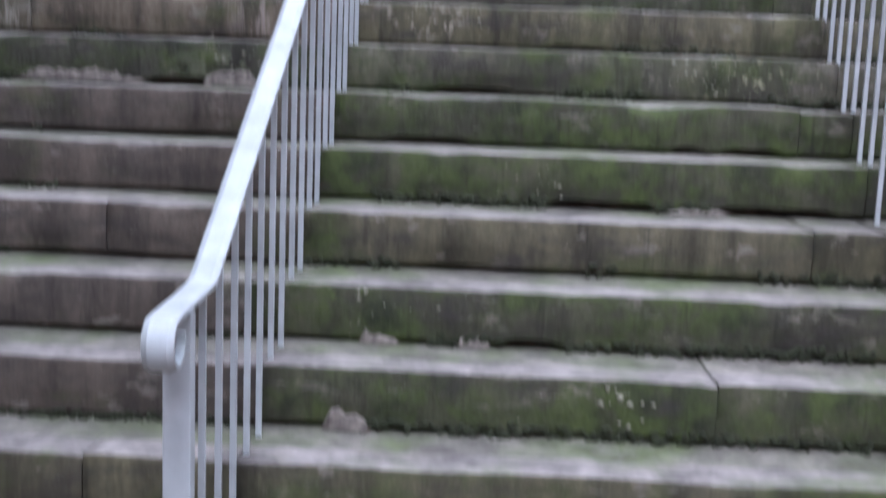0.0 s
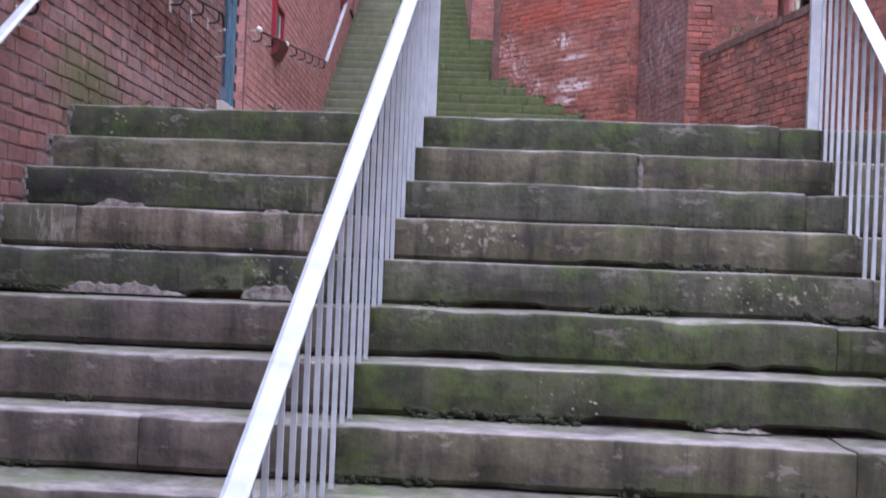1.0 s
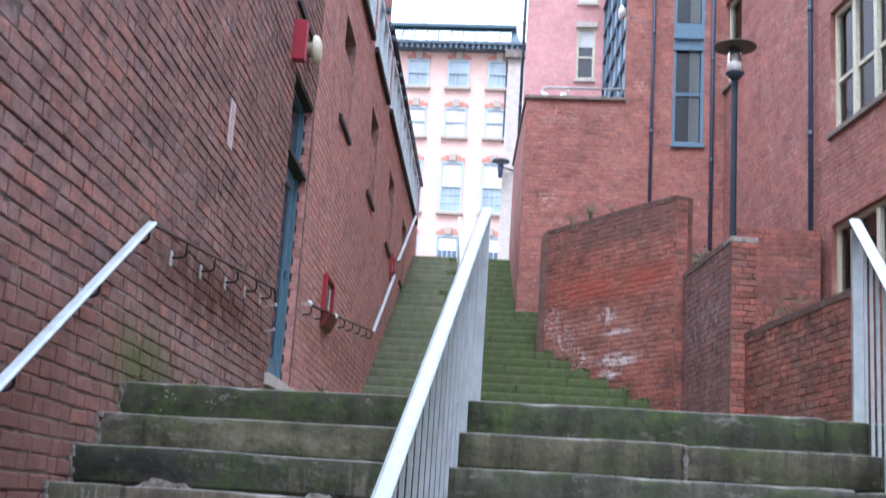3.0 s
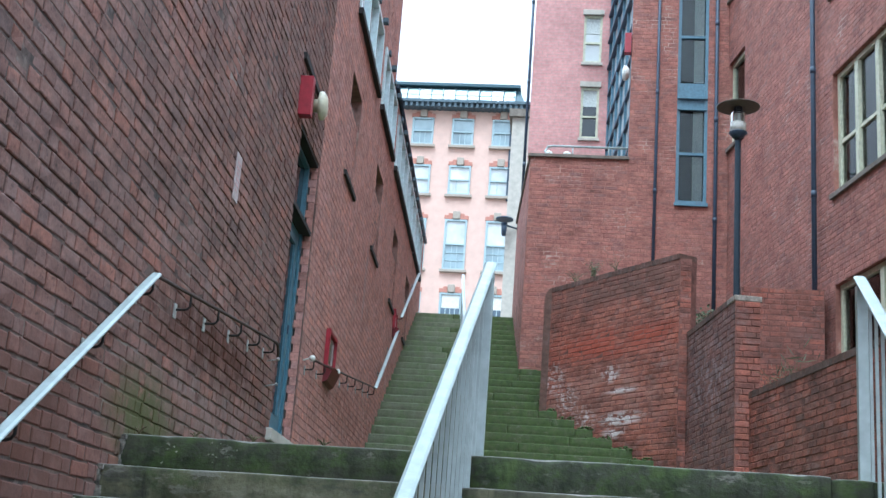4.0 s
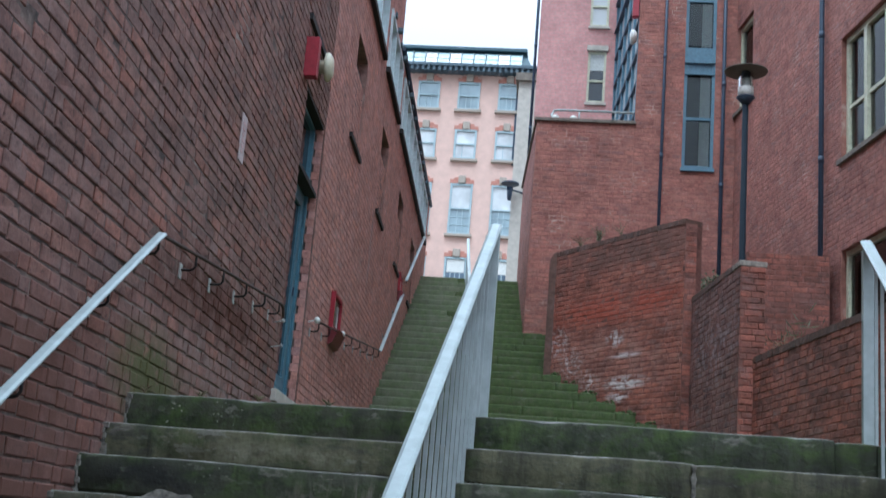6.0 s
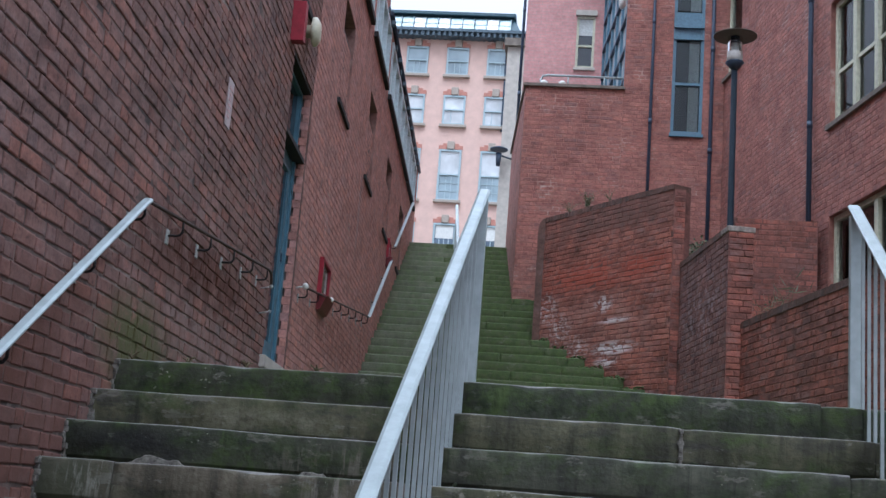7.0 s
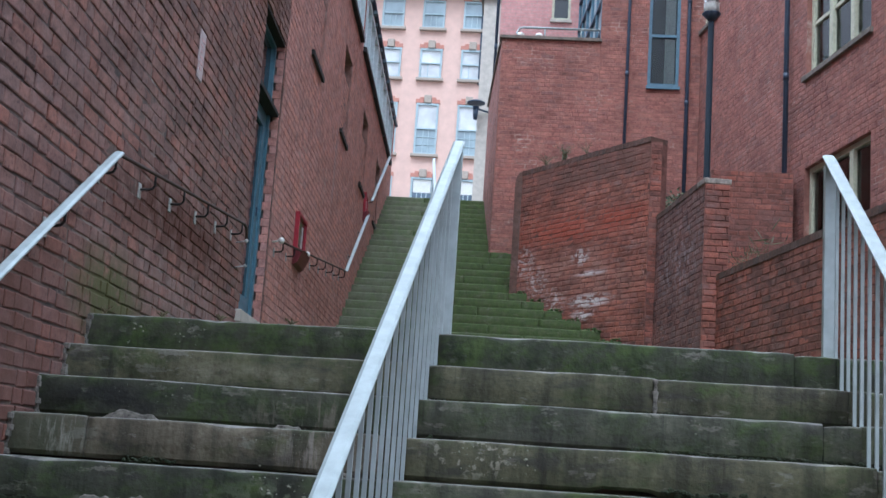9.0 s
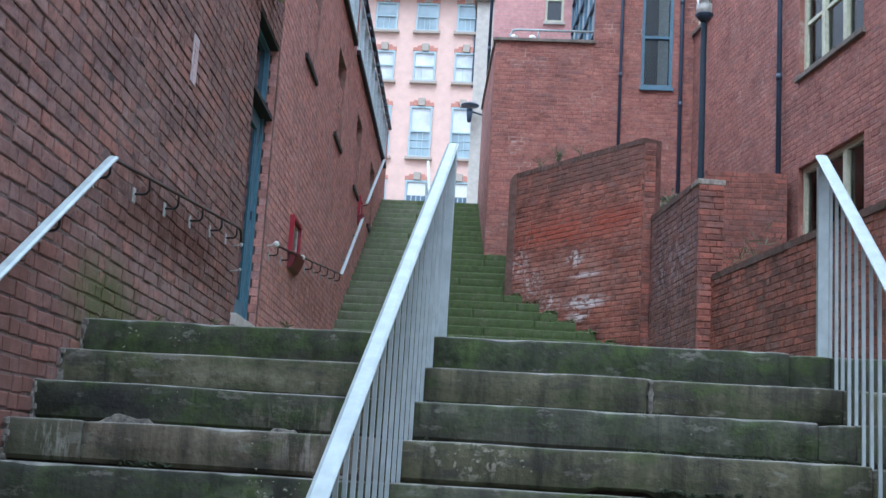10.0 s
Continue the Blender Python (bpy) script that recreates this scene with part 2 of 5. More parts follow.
def stone_material(name, tones, moss, moss_amount, rough_look=1.0):
    """Worn sandstone: a tone for each stone, upright streaks, grey bloom and green moss in patches."""
    m, n, l, b = material(name, 0.9)
    r = piece_random(n, l)
    col = ramp(n, l, r, tones)
    streak = ramp(n, l, noise_of(n, l, 1.0, 6, (9, 9, 1.6)), [(0.38, (0.42, 0.42, 0.42)), (0.6, (1.35, 1.35, 1.35))])
    col = mix(n, l, 0.85 * rough_look, col, streak, "MULTIPLY")
    grain = ramp(n, l, noise_of(n, l, 45, 6), [(0.3, (0.7, 0.7, 0.7)), (0.72, (1.25, 1.25, 1.25))])
    col = mix(n, l, 0.6, col, grain, "MULTIPLY")
    pale = ramp(n, l, noise_of(n, l, 5.5, 8, (1, 1, 2.5), 0.7), [(0.585, (0, 0, 0)), (0.61, (1, 1, 1))])
    col = mix(n, l, mix(n, l, 0.6, (0, 0, 0), pale), col, (0.19, 0.18, 0.15))
    soot = ramp(n, l, noise_of(n, l, 3.1, 7, (1, 1, 3.0), 0.7), [(0.5, (0, 0, 0)), (0.62, (1, 1, 1))])
    col = mix(n, l, mix(n, l, 0.7 * rough_look, (0, 0, 0), soot), col, (0.03, 0.028, 0.025))
    where = noise_of(n, l, 2.3, 8, (1, 1, 1.8), 0.65)
    mask = ramp(n, l, where, [(0.61 - moss_amount, (0, 0, 0)), (0.79 - moss_amount, (0.9, 0.9, 0.9))])
    broken = ramp(n, l, noise_of(n, l, 7.5, 8, (1, 1, 1.3), 0.72), [(0.42, (0.25, 0.25, 0.25)), (0.52, (1, 1, 1))])
    mask = mix(n, l, 1.0, mask, broken, "MULTIPLY")
    green = ramp(n, l, noise_of(n, l, 11, 7), [(0.36, moss[0]), (0.64, moss[1])])
    col = mix(n, l, mask, col, green)
    drip = ramp(n, l, noise_of(n, l, 1.0, 5, (26, 26, 2.2), 0.6), [(0.3, (0.45, 0.45, 0.45)), (0.42, (1, 1, 1))])
    col = mix(n, l, 0.7 * rough_look, col, drip, "MULTIPLY")
    l.new(col, b.inputs["Base Color"])
    both = mix(n, l, 0.55, noise_of(n, l, 38, 8), noise_of(n, l, 8, 6, None, 0.7))
    bump(n, l, both, b, 0.7, 0.014)
    return m


MOSS = ((0.013, 0.021, 0.006), (0.056, 0.084, 0.018))
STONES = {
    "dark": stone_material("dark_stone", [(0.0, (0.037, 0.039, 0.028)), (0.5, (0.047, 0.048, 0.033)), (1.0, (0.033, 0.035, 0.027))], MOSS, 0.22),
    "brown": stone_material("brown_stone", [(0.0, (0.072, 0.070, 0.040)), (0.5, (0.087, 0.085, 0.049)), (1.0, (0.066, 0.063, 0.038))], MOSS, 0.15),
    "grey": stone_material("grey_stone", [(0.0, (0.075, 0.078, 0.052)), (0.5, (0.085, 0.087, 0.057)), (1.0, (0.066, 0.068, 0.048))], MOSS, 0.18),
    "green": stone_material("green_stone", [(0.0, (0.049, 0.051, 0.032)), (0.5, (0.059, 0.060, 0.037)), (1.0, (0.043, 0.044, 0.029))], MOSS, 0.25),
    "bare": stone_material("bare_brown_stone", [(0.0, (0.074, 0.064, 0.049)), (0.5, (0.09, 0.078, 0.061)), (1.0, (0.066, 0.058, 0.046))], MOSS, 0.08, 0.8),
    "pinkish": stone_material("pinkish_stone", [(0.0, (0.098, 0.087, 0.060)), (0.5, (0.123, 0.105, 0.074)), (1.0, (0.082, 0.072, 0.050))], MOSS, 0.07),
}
STONE_MOSSY = stone_material("mossy_steps", [(0.0, (0.075, 0.09, 0.04)), (0.5, (0.09, 0.105, 0.048)), (1.0, (0.07, 0.084, 0.04))],
                             ((0.042, 0.066, 0.018), (0.072, 0.108, 0.027)), 0.36, 0.25)
# stains on single stones of the lower flight
stained(STONES["dark"], (-1.6, -0.57, -0.42), (0.4, 0.2, 0.1), (0.012, 0.011, 0.01), 7.0, (0.35, 0.5), 0.9)
stained(STONES["brown"], (-1.05, -0.29, -0.27), (0.5, 0.15, 0.07), (0.22, 0.2, 0.14), 6.0, (0.42, 0.6), 0.7)
stained(STONES["pinkish"], (-1.75, -0.87, -0.6), (0.25, 0.2, 0.2), (0.07, 0.075, 0.045), 6.0, (0.3, 0.5), 0.8)
stained(STONES["pinkish"], (-1.65, -0.87, -0.58), (0.16, 0.2, 0.12), (0.27, 0.26, 0.22), 1.0, (0.52, 0.6), 0.8, (30, 30, 4))
stained(STONES["pinkish"], (-0.5, -0.87, -0.58), (0.32, 0.2, 0.14), (0.27, 0.24, 0.21), 1.0, (0.5, 0.58), 0.8, (30, 30, 3))
stained(STONES["dark"], (-0.7, -1.16, -0.8), (0.28, 0.1, 0.1), (0.13, 0.15, 0.095), 14.0, (0.5, 0.56), 0.8)
stained(STONES["dark"], (-0.6, -0.58, -0.45), (0.5, 0.1, 0.1), (0.17, 0.15, 0.12), 1.0, (0.52, 0.6), 0.7, (22, 22, 3))
stained(STONES["green"], (1.25, -1.16, -0.77), (0.35, 0.1, 0.12), (0.3, 0.3, 0.2), 22.0, (0.6, 0.63), 0.8)
stained(STONES["grey"], (1.25, -1.16, -0.77), (0.4, 0.12, 0.12), (0.3, 0.31, 0.2), 22.0, (0.58, 0.62), 0.8)
stained(STONES["brown"], (0.02, -0.87, -0.57), (0.25, 0.12, 0.1), (0.3, 0.28, 0.22), 20.0, (0.56, 0.6), 0.8)
STONE_TRODDEN = stone_material("trodden_mossy_steps", [(0.0, (0.145, 0.157, 0.1)), (0.5, (0.17, 0.18, 0.118)), (1.0, (0.13, 0.142, 0.092))],
                               ((0.09, 0.12, 0.055), (0.135, 0.175, 0.08)), 0.22, 0.3)
# treads paler than risers: wear, plus sky light on their tops put in
TREAD = stone_material("worn_skylit_treads", [(0.0, (0.184, 0.177, 0.158)), (0.5, (0.235, 0.225, 0.207)), (1.0, (0.179, 0.172, 0.154))],
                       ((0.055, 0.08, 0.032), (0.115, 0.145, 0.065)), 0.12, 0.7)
# rear of the treads: green moss on a base darker than the front
TREAD_REAR = stone_material("mossy_dark_tread_rears", [(0.0, (0.14, 0.14, 0.115)), (0.5, (0.175, 0.17, 0.14)), (1.0, (0.13, 0.13, 0.105))],
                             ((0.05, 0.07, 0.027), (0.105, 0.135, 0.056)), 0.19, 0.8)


def plain(name, col, rough=0.5, metal=0.0, wear=0.25, scale=20):
    m, n, l, b = material(name, rough, metal)
    v = ramp(n, l, noise_of(n, l, scale, 6), [(0.3, (1 - wear,) * 3), (0.7, (1 + wear * 0.4,) * 3)])
    l.new(mix(n, l, 1.0, col, v, "MULTIPLY"), b.inputs["Base Color"])
    bump(n, l, noise_of(n, l, 60, 4), b, 0.15, 0.003)
    return m


RAIL_PAINT = plain("grey_rail_paint", (0.42, 0.48, 0.485), 0.45, 0.0, 0.25, 9)
STEEL = plain("worn_top_rail", (0.37, 0.425, 0.425), 0.42, 0.0, 0.22, 12)
TEAL = plain("teal_paint", (0.09, 0.19, 0.25), 0.45, 0.0, 0.2)
PALE_TEAL = plain("pale_teal_paint", (0.62, 0.73, 0.76), 0.45, 0.0, 0.2)
NAVY = plain("dark_blue_pipe_paint", (0.033, 0.053, 0.088), 0.5)
# black for brackets and sills, and for shade put in as colour
BLACK = plain("black_parts_and_shade", (0.02, 0.018, 0.018), 0.8)
RED = plain("red_paint", (0.3, 0.016, 0.032), 0.4)
CREAM = plain("cream_paint", (0.58, 0.58, 0.43), 0.55)
WHITE = plain("white_plastic", (0.75, 0.75, 0.7), 0.4)
PINK = plain("pink_render", (0.7, 0.485, 0.405), 0.85, 0.0, 0.12, 2)
PINK_TOWER = far_brick("pink_brick", (0.56, 0.28, 0.265), (0.6, 0.31, 0.29), (0.5, 0.32, 0.29))
FAR_RED = far_brick("red_brick_blocks", (0.36, 0.115, 0.07), (0.42, 0.145, 0.09), (0.33, 0.17, 0.12))
COPING = plain("stone_coping", (0.2, 0.17, 0.14), 0.9, 0.0, 0.4, 8)
PALE_STONE = plain("pale_stone", (0.5, 0.46, 0.4), 0.85, 0.0, 0.2, 6)
SLATE = plain("blue_grey_slate", (0.09, 0.13, 0.16), 0.6)
GROUND = plain("worn_paving", (0.16, 0.14, 0.12), 0.9, 0.0, 0.4, 5)


def glass_material(name, tint, rough=0.05):
    m, n, l, b = material(name, rough)
    v = ramp(n, l, noise_of(n, l, 0.8, 3), [(0.3, tuple(0.6 * c for c in tint)), (0.7, tint)])
    l.new(v, b.inputs["Base Color"])
    b.inputs["Specular IOR Level"].default_value = 0.9
    return m


GLASS = glass_material("dark_window_glass", (0.025, 0.032, 0.038))


def clear_glass(name):
    m = bpy.data.materials.new(name)
    m.use_nodes = True
    n, l = m.node_tree.nodes, m.node_tree.links
    n.remove(n["Principled BSDF"])
    fr, tr, gl, mx = (n.new(k) for k in ("ShaderNodeFresnel", "ShaderNodeBsdfTransparent", "ShaderNodeBsdfGlossy", "ShaderNodeMixShader"))
    fr.inputs[0].default_value = 1.45
    tr.inputs[0].default_value = (0.82, 0.86, 0.85, 1)
    gl.inputs["Roughness"].default_value = 0.02
    l.new(fr.outputs[0], mx.inputs[0])
    l.new(tr.outputs[0], mx.inputs[1])
    l.new(gl.outputs[0], mx.inputs[2])
    l.new(mx.outputs[0], n["Material Output"].inputs[0])
    return m


GLASS_CLEAR = clear_glass("clear_window_glass")
GLASS_MID = glass_material("pale_grey_window_glass", (0.4, 0.5, 0.54), 0.1)
GLASS_SLATE = glass_material("slate_grey_window_glass", (0.14, 0.19, 0.25), 0.1)
GLASS_BRIGHT = glass_material("window_glass_with_blinds", (0.78, 0.8, 0.8), 0.12)


# ---- building blocks ----
def finish(name, bm, mat):
    me = bpy.data.meshes.new(name)
    bm.to_mesh(me)
    bm.free()
    me.materials.append(mat)
    return me


def part(name, bm, mat, parent=None, label=""):
    ob = new(name, finish(name, bm, mat))
    if parent:
        ob.parent = parent
    return tagged(ob, label)


def thing(name, label, category, group="", kind="", at=None):
    ob = new(name)
    if at is not None:
        ob.matrix_world = at
    return tagged(ob, label, category, group, kind)


def box(bm, x0, x1, y0, y1, z0, z1, m=None, bevel=0.0):
    vs = [bm.verts.new(m @ Vector(p) if m else p) for p in
          ((x0, y0, z0), (x1, y0, z0), (x1, y1, z0), (x0, y1, z0), (x0, y0, z1), (x1, y0, z1), (x1, y1, z1), (x0, y1, z1))]
    fs = [bm.faces.new([vs[i] for i in f]) for f in
          ((0, 3, 2, 1), (4, 5, 6, 7), (0, 1, 5, 4), (1, 2, 6, 5), (2, 3, 7, 6), (3, 0, 4, 7))]
    if bevel:
        es = list({e for f in fs for e in f.edges})
        bmesh.ops.bevel(bm, geom=es, offset=bevel, segments=2, affect="EDGES", profile=0.6)
    return vs


def tube(bm, pts, r, n=10, cap=True):
    """A round bar along points."""
    pts = [Vector(p) for p in pts]
    rings = []
    for i, p in enumerate(pts):
        d = (pts[min(i + 1, len(pts) - 1)] - pts[max(i - 1, 0)]).normalized()
        a = d.cross(Vector((0, 0, 1)))
        if a.length < 1e-3:
            a = Vector((1, 0, 0))
        a.normalize()
        c = a.cross(d)
        rr = r[i] if isinstance(r, (list, tuple)) else r
        rings.append([bm.verts.new(p + rr * (math.cos(2 * math.pi * k / n) * a + math.sin(2 * math.pi * k / n) * c)) for k in range(n)])
    for u, v in zip(rings, rings[1:]):
        for k in range(n):
            f = bm.faces.new((u[k], u[(k + 1) % n], v[(k + 1) % n], v[k]))
            f.smooth = True
    if cap:
        bm.faces.new(rings[0][::-1])
        bm.faces.new(rings[-1])


def profile_bar(bm, pts, prof, side=Vector((1, 0, 0))):
    """A bar of constant profile (across, up) along points."""
    pts = [Vector(p) for p in pts]
    rings = []
    for i, p in enumerate(pts):
        d = (pts[min(i + 1, len(pts) - 1)] - pts[max(i - 1, 0)]).normalized()
        up = side.cross(d).normalized()
        rings.append([bm.verts.new(p + side * a + up * b) for a, b in prof])
    n = len(prof)
    for u, v in zip(rings, rings[1:]):
        for k in range(n):
            bm.faces.new((u[k], u[(k + 1) % n], v[(k + 1) % n], v[k]))
    bm.faces.new(rings[0][::-1])
    bm.faces.new(rings[-1])
    bmesh.ops.recalc_face_normals(bm, faces=bm.faces[:])


class Plane:
    """An upright wall plane: s metres along it from (x, y), d metres out of its seen face, z up.
    angle: degrees from +y towards +x; side: +1 if the seen face looks to +x."""

    def __init__(self, x, y, angle, side):
        a = radians(angle)
        u = Vector((math.sin(a), math.cos(a), 0))
        n = Vector((math.cos(a), -math.sin(a), 0)) * side
        self.side = side
        self.m = Matrix(((u.x, n.x, 0, x), (u.y, n.y, 0, y), (0, 0, 1, 0), (0, 0, 0, 1)))

    def box(self, bm, s0, s1, d0, d1, z0, z1, bevel=0.0):
        before = set(bm.faces)
        box(bm, s0, s1, d0, d1, z0, z1, self.m, bevel)
        if self.m.to_3x3().determinant() < 0:
            bmesh.ops.reverse_faces(bm, faces=[f for f in bm.faces if f not in before])

    def slab(self, bm, s0, s1, z0, z1, thick, holes=()):
        """A wall behind the plane, with openings right through it."""
        ss = sorted({s0, s1, *[v for h in holes for v in h[:2] if s0 < v < s1]})
        zs = sorted({z0, z1, *[v for h in holes for v in h[2:] if z0 < v < z1]})
        for a, b in zip(ss, ss[1:]):
            for c, d in zip(zs, zs[1:]):
                if not any(h[0] <= (a + b) / 2 <= h[1] and h[2] <= (c + d) / 2 <= h[3] for h in holes):
                    self.box(bm, a, b, -thick, 0, c, d)

    def at(self, s, d, z):
        return self.m @ Vector((s, d, z))


BL, BH, JOINT = 0.225, 0.075, 0.010


def lay_bricks(plane, s0, s1, z0, z1, holes, headers=4):
    """The places (s, z, length) of the bricks of a wall in stretcher bond, cut at openings and ends."""
    out = []
    rows = int(round((z1 - z0) / BH))
    for r in range(rows):
        z = z0 + r * BH
        off = (0.0 if r % 2 else BL / 2) + 0.045 * math.sin(r * 2.4)
        cuts = [(h[0], h[1]) for h in holes if h[2] < z + BH * 0.5 < h[3]]
        s, n = s0 - off, r * (headers // 2)
        while s < s1:
            full = BL / 2 if n % headers == headers - 1 else BL
            n += 1
            a, b = max(s, s0), min(s + full, s1)
            spans = [(a, b)]
            for h0, h1 in cuts:
                spans = [q for p, e in spans for q in ((p, min(e, h0)), (max(p, h1), e)) if q[1] > q[0]]
            for p, e in spans:
                if e - p > 0.03:
                    out.append((p + JOINT / 2, z + JOINT / 2, e - p - JOINT))
            s += full
    return out


def brick_mesh(bm, plane, s, z, ln, proud, rnd):
    """One brick with worn edges, let into the wall."""
    h, c = BH - JOINT, 0.0055
    flush = 0.85 + 0.75 * noise.noise(Vector((s * 0.9, z * 1.9, proud * 900)))
    d = max(0.0012, proud * flush + rnd.uniform(-0.35, 0.3) * proud)
    s, z = s + rnd.uniform(-0.003, 0.003), z + rnd.uniform(-0.003, 0.003)
    skew = [(rnd.uniform(-0.0035, 0.0035), rnd.uniform(-0.0035, 0.0035), rnd.uniform(-0.2, 0.2) * proud) for i in range(4)]
    if rnd.random() < 0.18:
        skew[rnd.randint(0, 3)] = (0.0, 0.0, -0.8 * proud)
    def ring(i, dd):
        return [bm.verts.new(plane.at(p + e[0], dd + e[2], q + e[1])) for (p, q), e in zip(((s + i, z + i), (s + ln - i, z + i), (s + ln - i, z + h - i), (s + i, z + h - i)), skew)]
    a, b, f = ring(0, -0.02), ring(0, d - c * 0.7), ring(c, d)
    flip = plane.m.to_3x3().determinant() < 0
    quads = [(u[k], u[(k + 1) % 4], v[(k + 1) % 4], v[k]) for u, v in ((a, b), (b, f)) for k in range(4)] + [tuple(f)]
    for q in quads:
        bm.faces.new(q if flip else q[::-1])


def brick_wall(plane, bricks, mat, parent, near=None, proud=0.006, seed=1):
    """The bricks of a wall: the near ones as objects of their own, the rest as one mesh."""
    rnd = random.Random(seed)
    rest = bmesh.new()
    shared = {}
    count = 0
    for s, z, ln in bricks:
        if near and count < 300 and near(s, z):
            count += 1
            key = (round(ln, 3), rnd.randint(0, 3))
            if key not in shared:
                one = bmesh.new()
                brick_mesh(one, Plane(0, 0, 0, plane.side), 0, 0, ln, proud, rnd)
                shared[key] = finish("brick", one, mat)
            ob = new("brick", shared[key])
            ob.parent = parent
            ob.matrix_world = plane.m @ Matrix.Translation((s + rnd.uniform(-0.002, 0.002), rnd.uniform(-0.002, 0.003), z + rnd.uniform(-0.002, 0.002))) @ Plane(0, 0, 0, plane.side).m.inverted()
        else:
            brick_mesh(rest, plane, s, z, ln, proud, rnd)
    ob = part("brickwork", rest, mat, parent)
    ob["kind"] = "stuff"


# ---- the setting ----
RISE, GOING = 0.17, 0.29
RISE2, GOING2 = 0.17, 0.363
LEFT = Plane(-1.93, 0, -3.3, 1)
FACADE = Plane(2.814, 15.403, -10.5, -1)
LOW = Plane(2.87, 5.66, -11.1, -1)
PIER = Plane(2.14, 8.5, -8.4, -1)
RETAIN = Plane(1.689, 10.749, -36.9, -1)
RETURN = Plane(-0.11, 13.15, -2.5, -1)
FRONT = Plane(0, 15.1, 90, 1)
SIDE = Plane(-0.65, 15.1, -5.2, -1)
GLAZED = Plane(1.1, 15.1, -5.5, -1)
TOWER = Plane(0, 18.6, 90, 1)
FLOOR_Z = -13 * RISE
Y2, Z2, N2 = 11.1, 1.06, 22
Y_TOP, Z_TOP = Y2 + (N2 - 1) * GOING2, Z2 + N2 * RISE2


def left_x(y):
    return -1.93 - 0.0577 * y


def centre_x(y):
    return -0.216 + 0.0328 * y


def right_x(y):
    return 1.64 + 0.057 * y


ground = thing("ground", "worn paved ground before and between the flights of steps", "ground", kind="structure")
bm = bmesh.new()
box(bm, -300, 300, -300, 400, FLOOR_Z - 0.3, FLOOR_Z)
part("paving", bm, GROUND, ground)
bm = bmesh.new()
vs = [bm.verts.new(p) for p in ((-3.5, 0.05, -0.02), (4.6, 0.05, -0.02), (4.6, Y2 + 0.1, Z2 - 0.01), (-3.5, Y2 + 0.1, Z2 - 0.01))]
bm.faces.new(vs)
lo = [bm.verts.new(v.co - Vector((0, 0, 0.5))) for v in vs]
for k in range(4):
    bm.faces.new((vs[k], lo[k], lo[(k + 1) % 4], vs[(k + 1) % 4]))
part("landing", bm, STONE_MOSSY, ground)
bm = bmesh.new()
box(bm, -300, 300, Y_TOP + 0.3, 400, Z_TOP - 0.5, Z_TOP - 0.01)
part("upper_street", bm, GROUND, ground)


def step_stone(name, mat, parent, x0, x1, y, z, depth, rise, seed, wear=1.0, tread=None, gaps=()):
    """A step stone with a worn, wavy nosing, chipped arrises and a slightly hollow tread. y, z: its nosing."""
    rnd = random.Random(seed)
    bm = bmesh.new()
    n = max(3, int((x1 - x0) / 0.045))
    sink, lean = rnd.uniform(-0.004, 0.004), rnd.uniform(-0.004, 0.004)
    rows = []
    for i in range(n + 1):
        x = x0 + (x1 - x0) * i / n
        w = noise.noise(Vector((x * 2.2, seed * 3.7, 0))) * 0.006 * wear
        f = noise.noise(Vector((x * 9.0, seed * 1.3, 5))) * 0.004 * wear
        c = max(0.0, noise.noise(Vector((x * 5.0, seed * 2.1, 9))) - 0.25) * 0.085 * wear
        g = noise.noise(Vector((x * 4.0, seed * 0.9, 3))) * 0.006 * wear
        under = max(0.0, noise.noise(Vector((x * 3.0, seed * 5.1, 7)))) * 0.035 * wear
        end = 0.003 if i in (0, n) else 0.0
        r = 0.009 + c
        top = z + w + sink + lean * (2 * i / n - 1) - end
        yf = y + g + f + end
        lift = 0.017 if any(g0 < x < g1 for g0, g1 in gaps) else 0.0
        prof = ((yf + 0.012 + under, z - rise + 0.004 + lift), (yf + under * 0.5, z - rise + 0.022 + lift * 0.6), (yf - 0.003 + f, z - rise * 0.55), (yf, top - r * 1.3),
                (yf + r * 0.3, top - r * 0.35), (yf + r * 1.1, top), (y + depth * 0.38, top - 0.006 * wear), (y + depth, top - 0.002), (y + depth, z - rise + 0.004 + lift))
        rows.append([bm.verts.new((x, a, b)) for a, b in prof])
    m = len(rows[0])
    for a, b in zip(rows, rows[1:]):
        for k in range(m):
            q = bm.faces.new((a[k], a[(k + 1) % m], b[(k + 1) % m], b[k]))
            q.smooth = k in (2, 3, 4, 5)
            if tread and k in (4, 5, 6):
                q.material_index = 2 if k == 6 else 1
    bm.faces.new(rows[0])
    bm.faces.new(rows[-1][::-1])
    bmesh.ops.recalc_face_normals(bm, faces=bm.faces[:])
    ob = part(name, bm, mat, parent)
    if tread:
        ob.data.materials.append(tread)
        ob.data.materials.append(TREAD_REAR)
    return ob


# joints of the lower flight, each step from the top: places between the wall and the far side
lower = thing("lower_steps", "wide flight of worn mossy sandstone steps between brick walls", "steps", kind="structure")
JOINTS = {0: (-0.36, 1.44), 1: (0.78,), 2: (-0.5, 1.44), 3: (-1.55, -0.34), 4: (-0.42,), 5: (-1.9, 1.36), 6: (-0.47, 1.52), 7: (1.28, -0.9), 8: (-0.4,),
          9: (0.9, -1.2), 10: (1.36, -0.7), 11: (0.7,), 12: (-1.0, 1.1)}
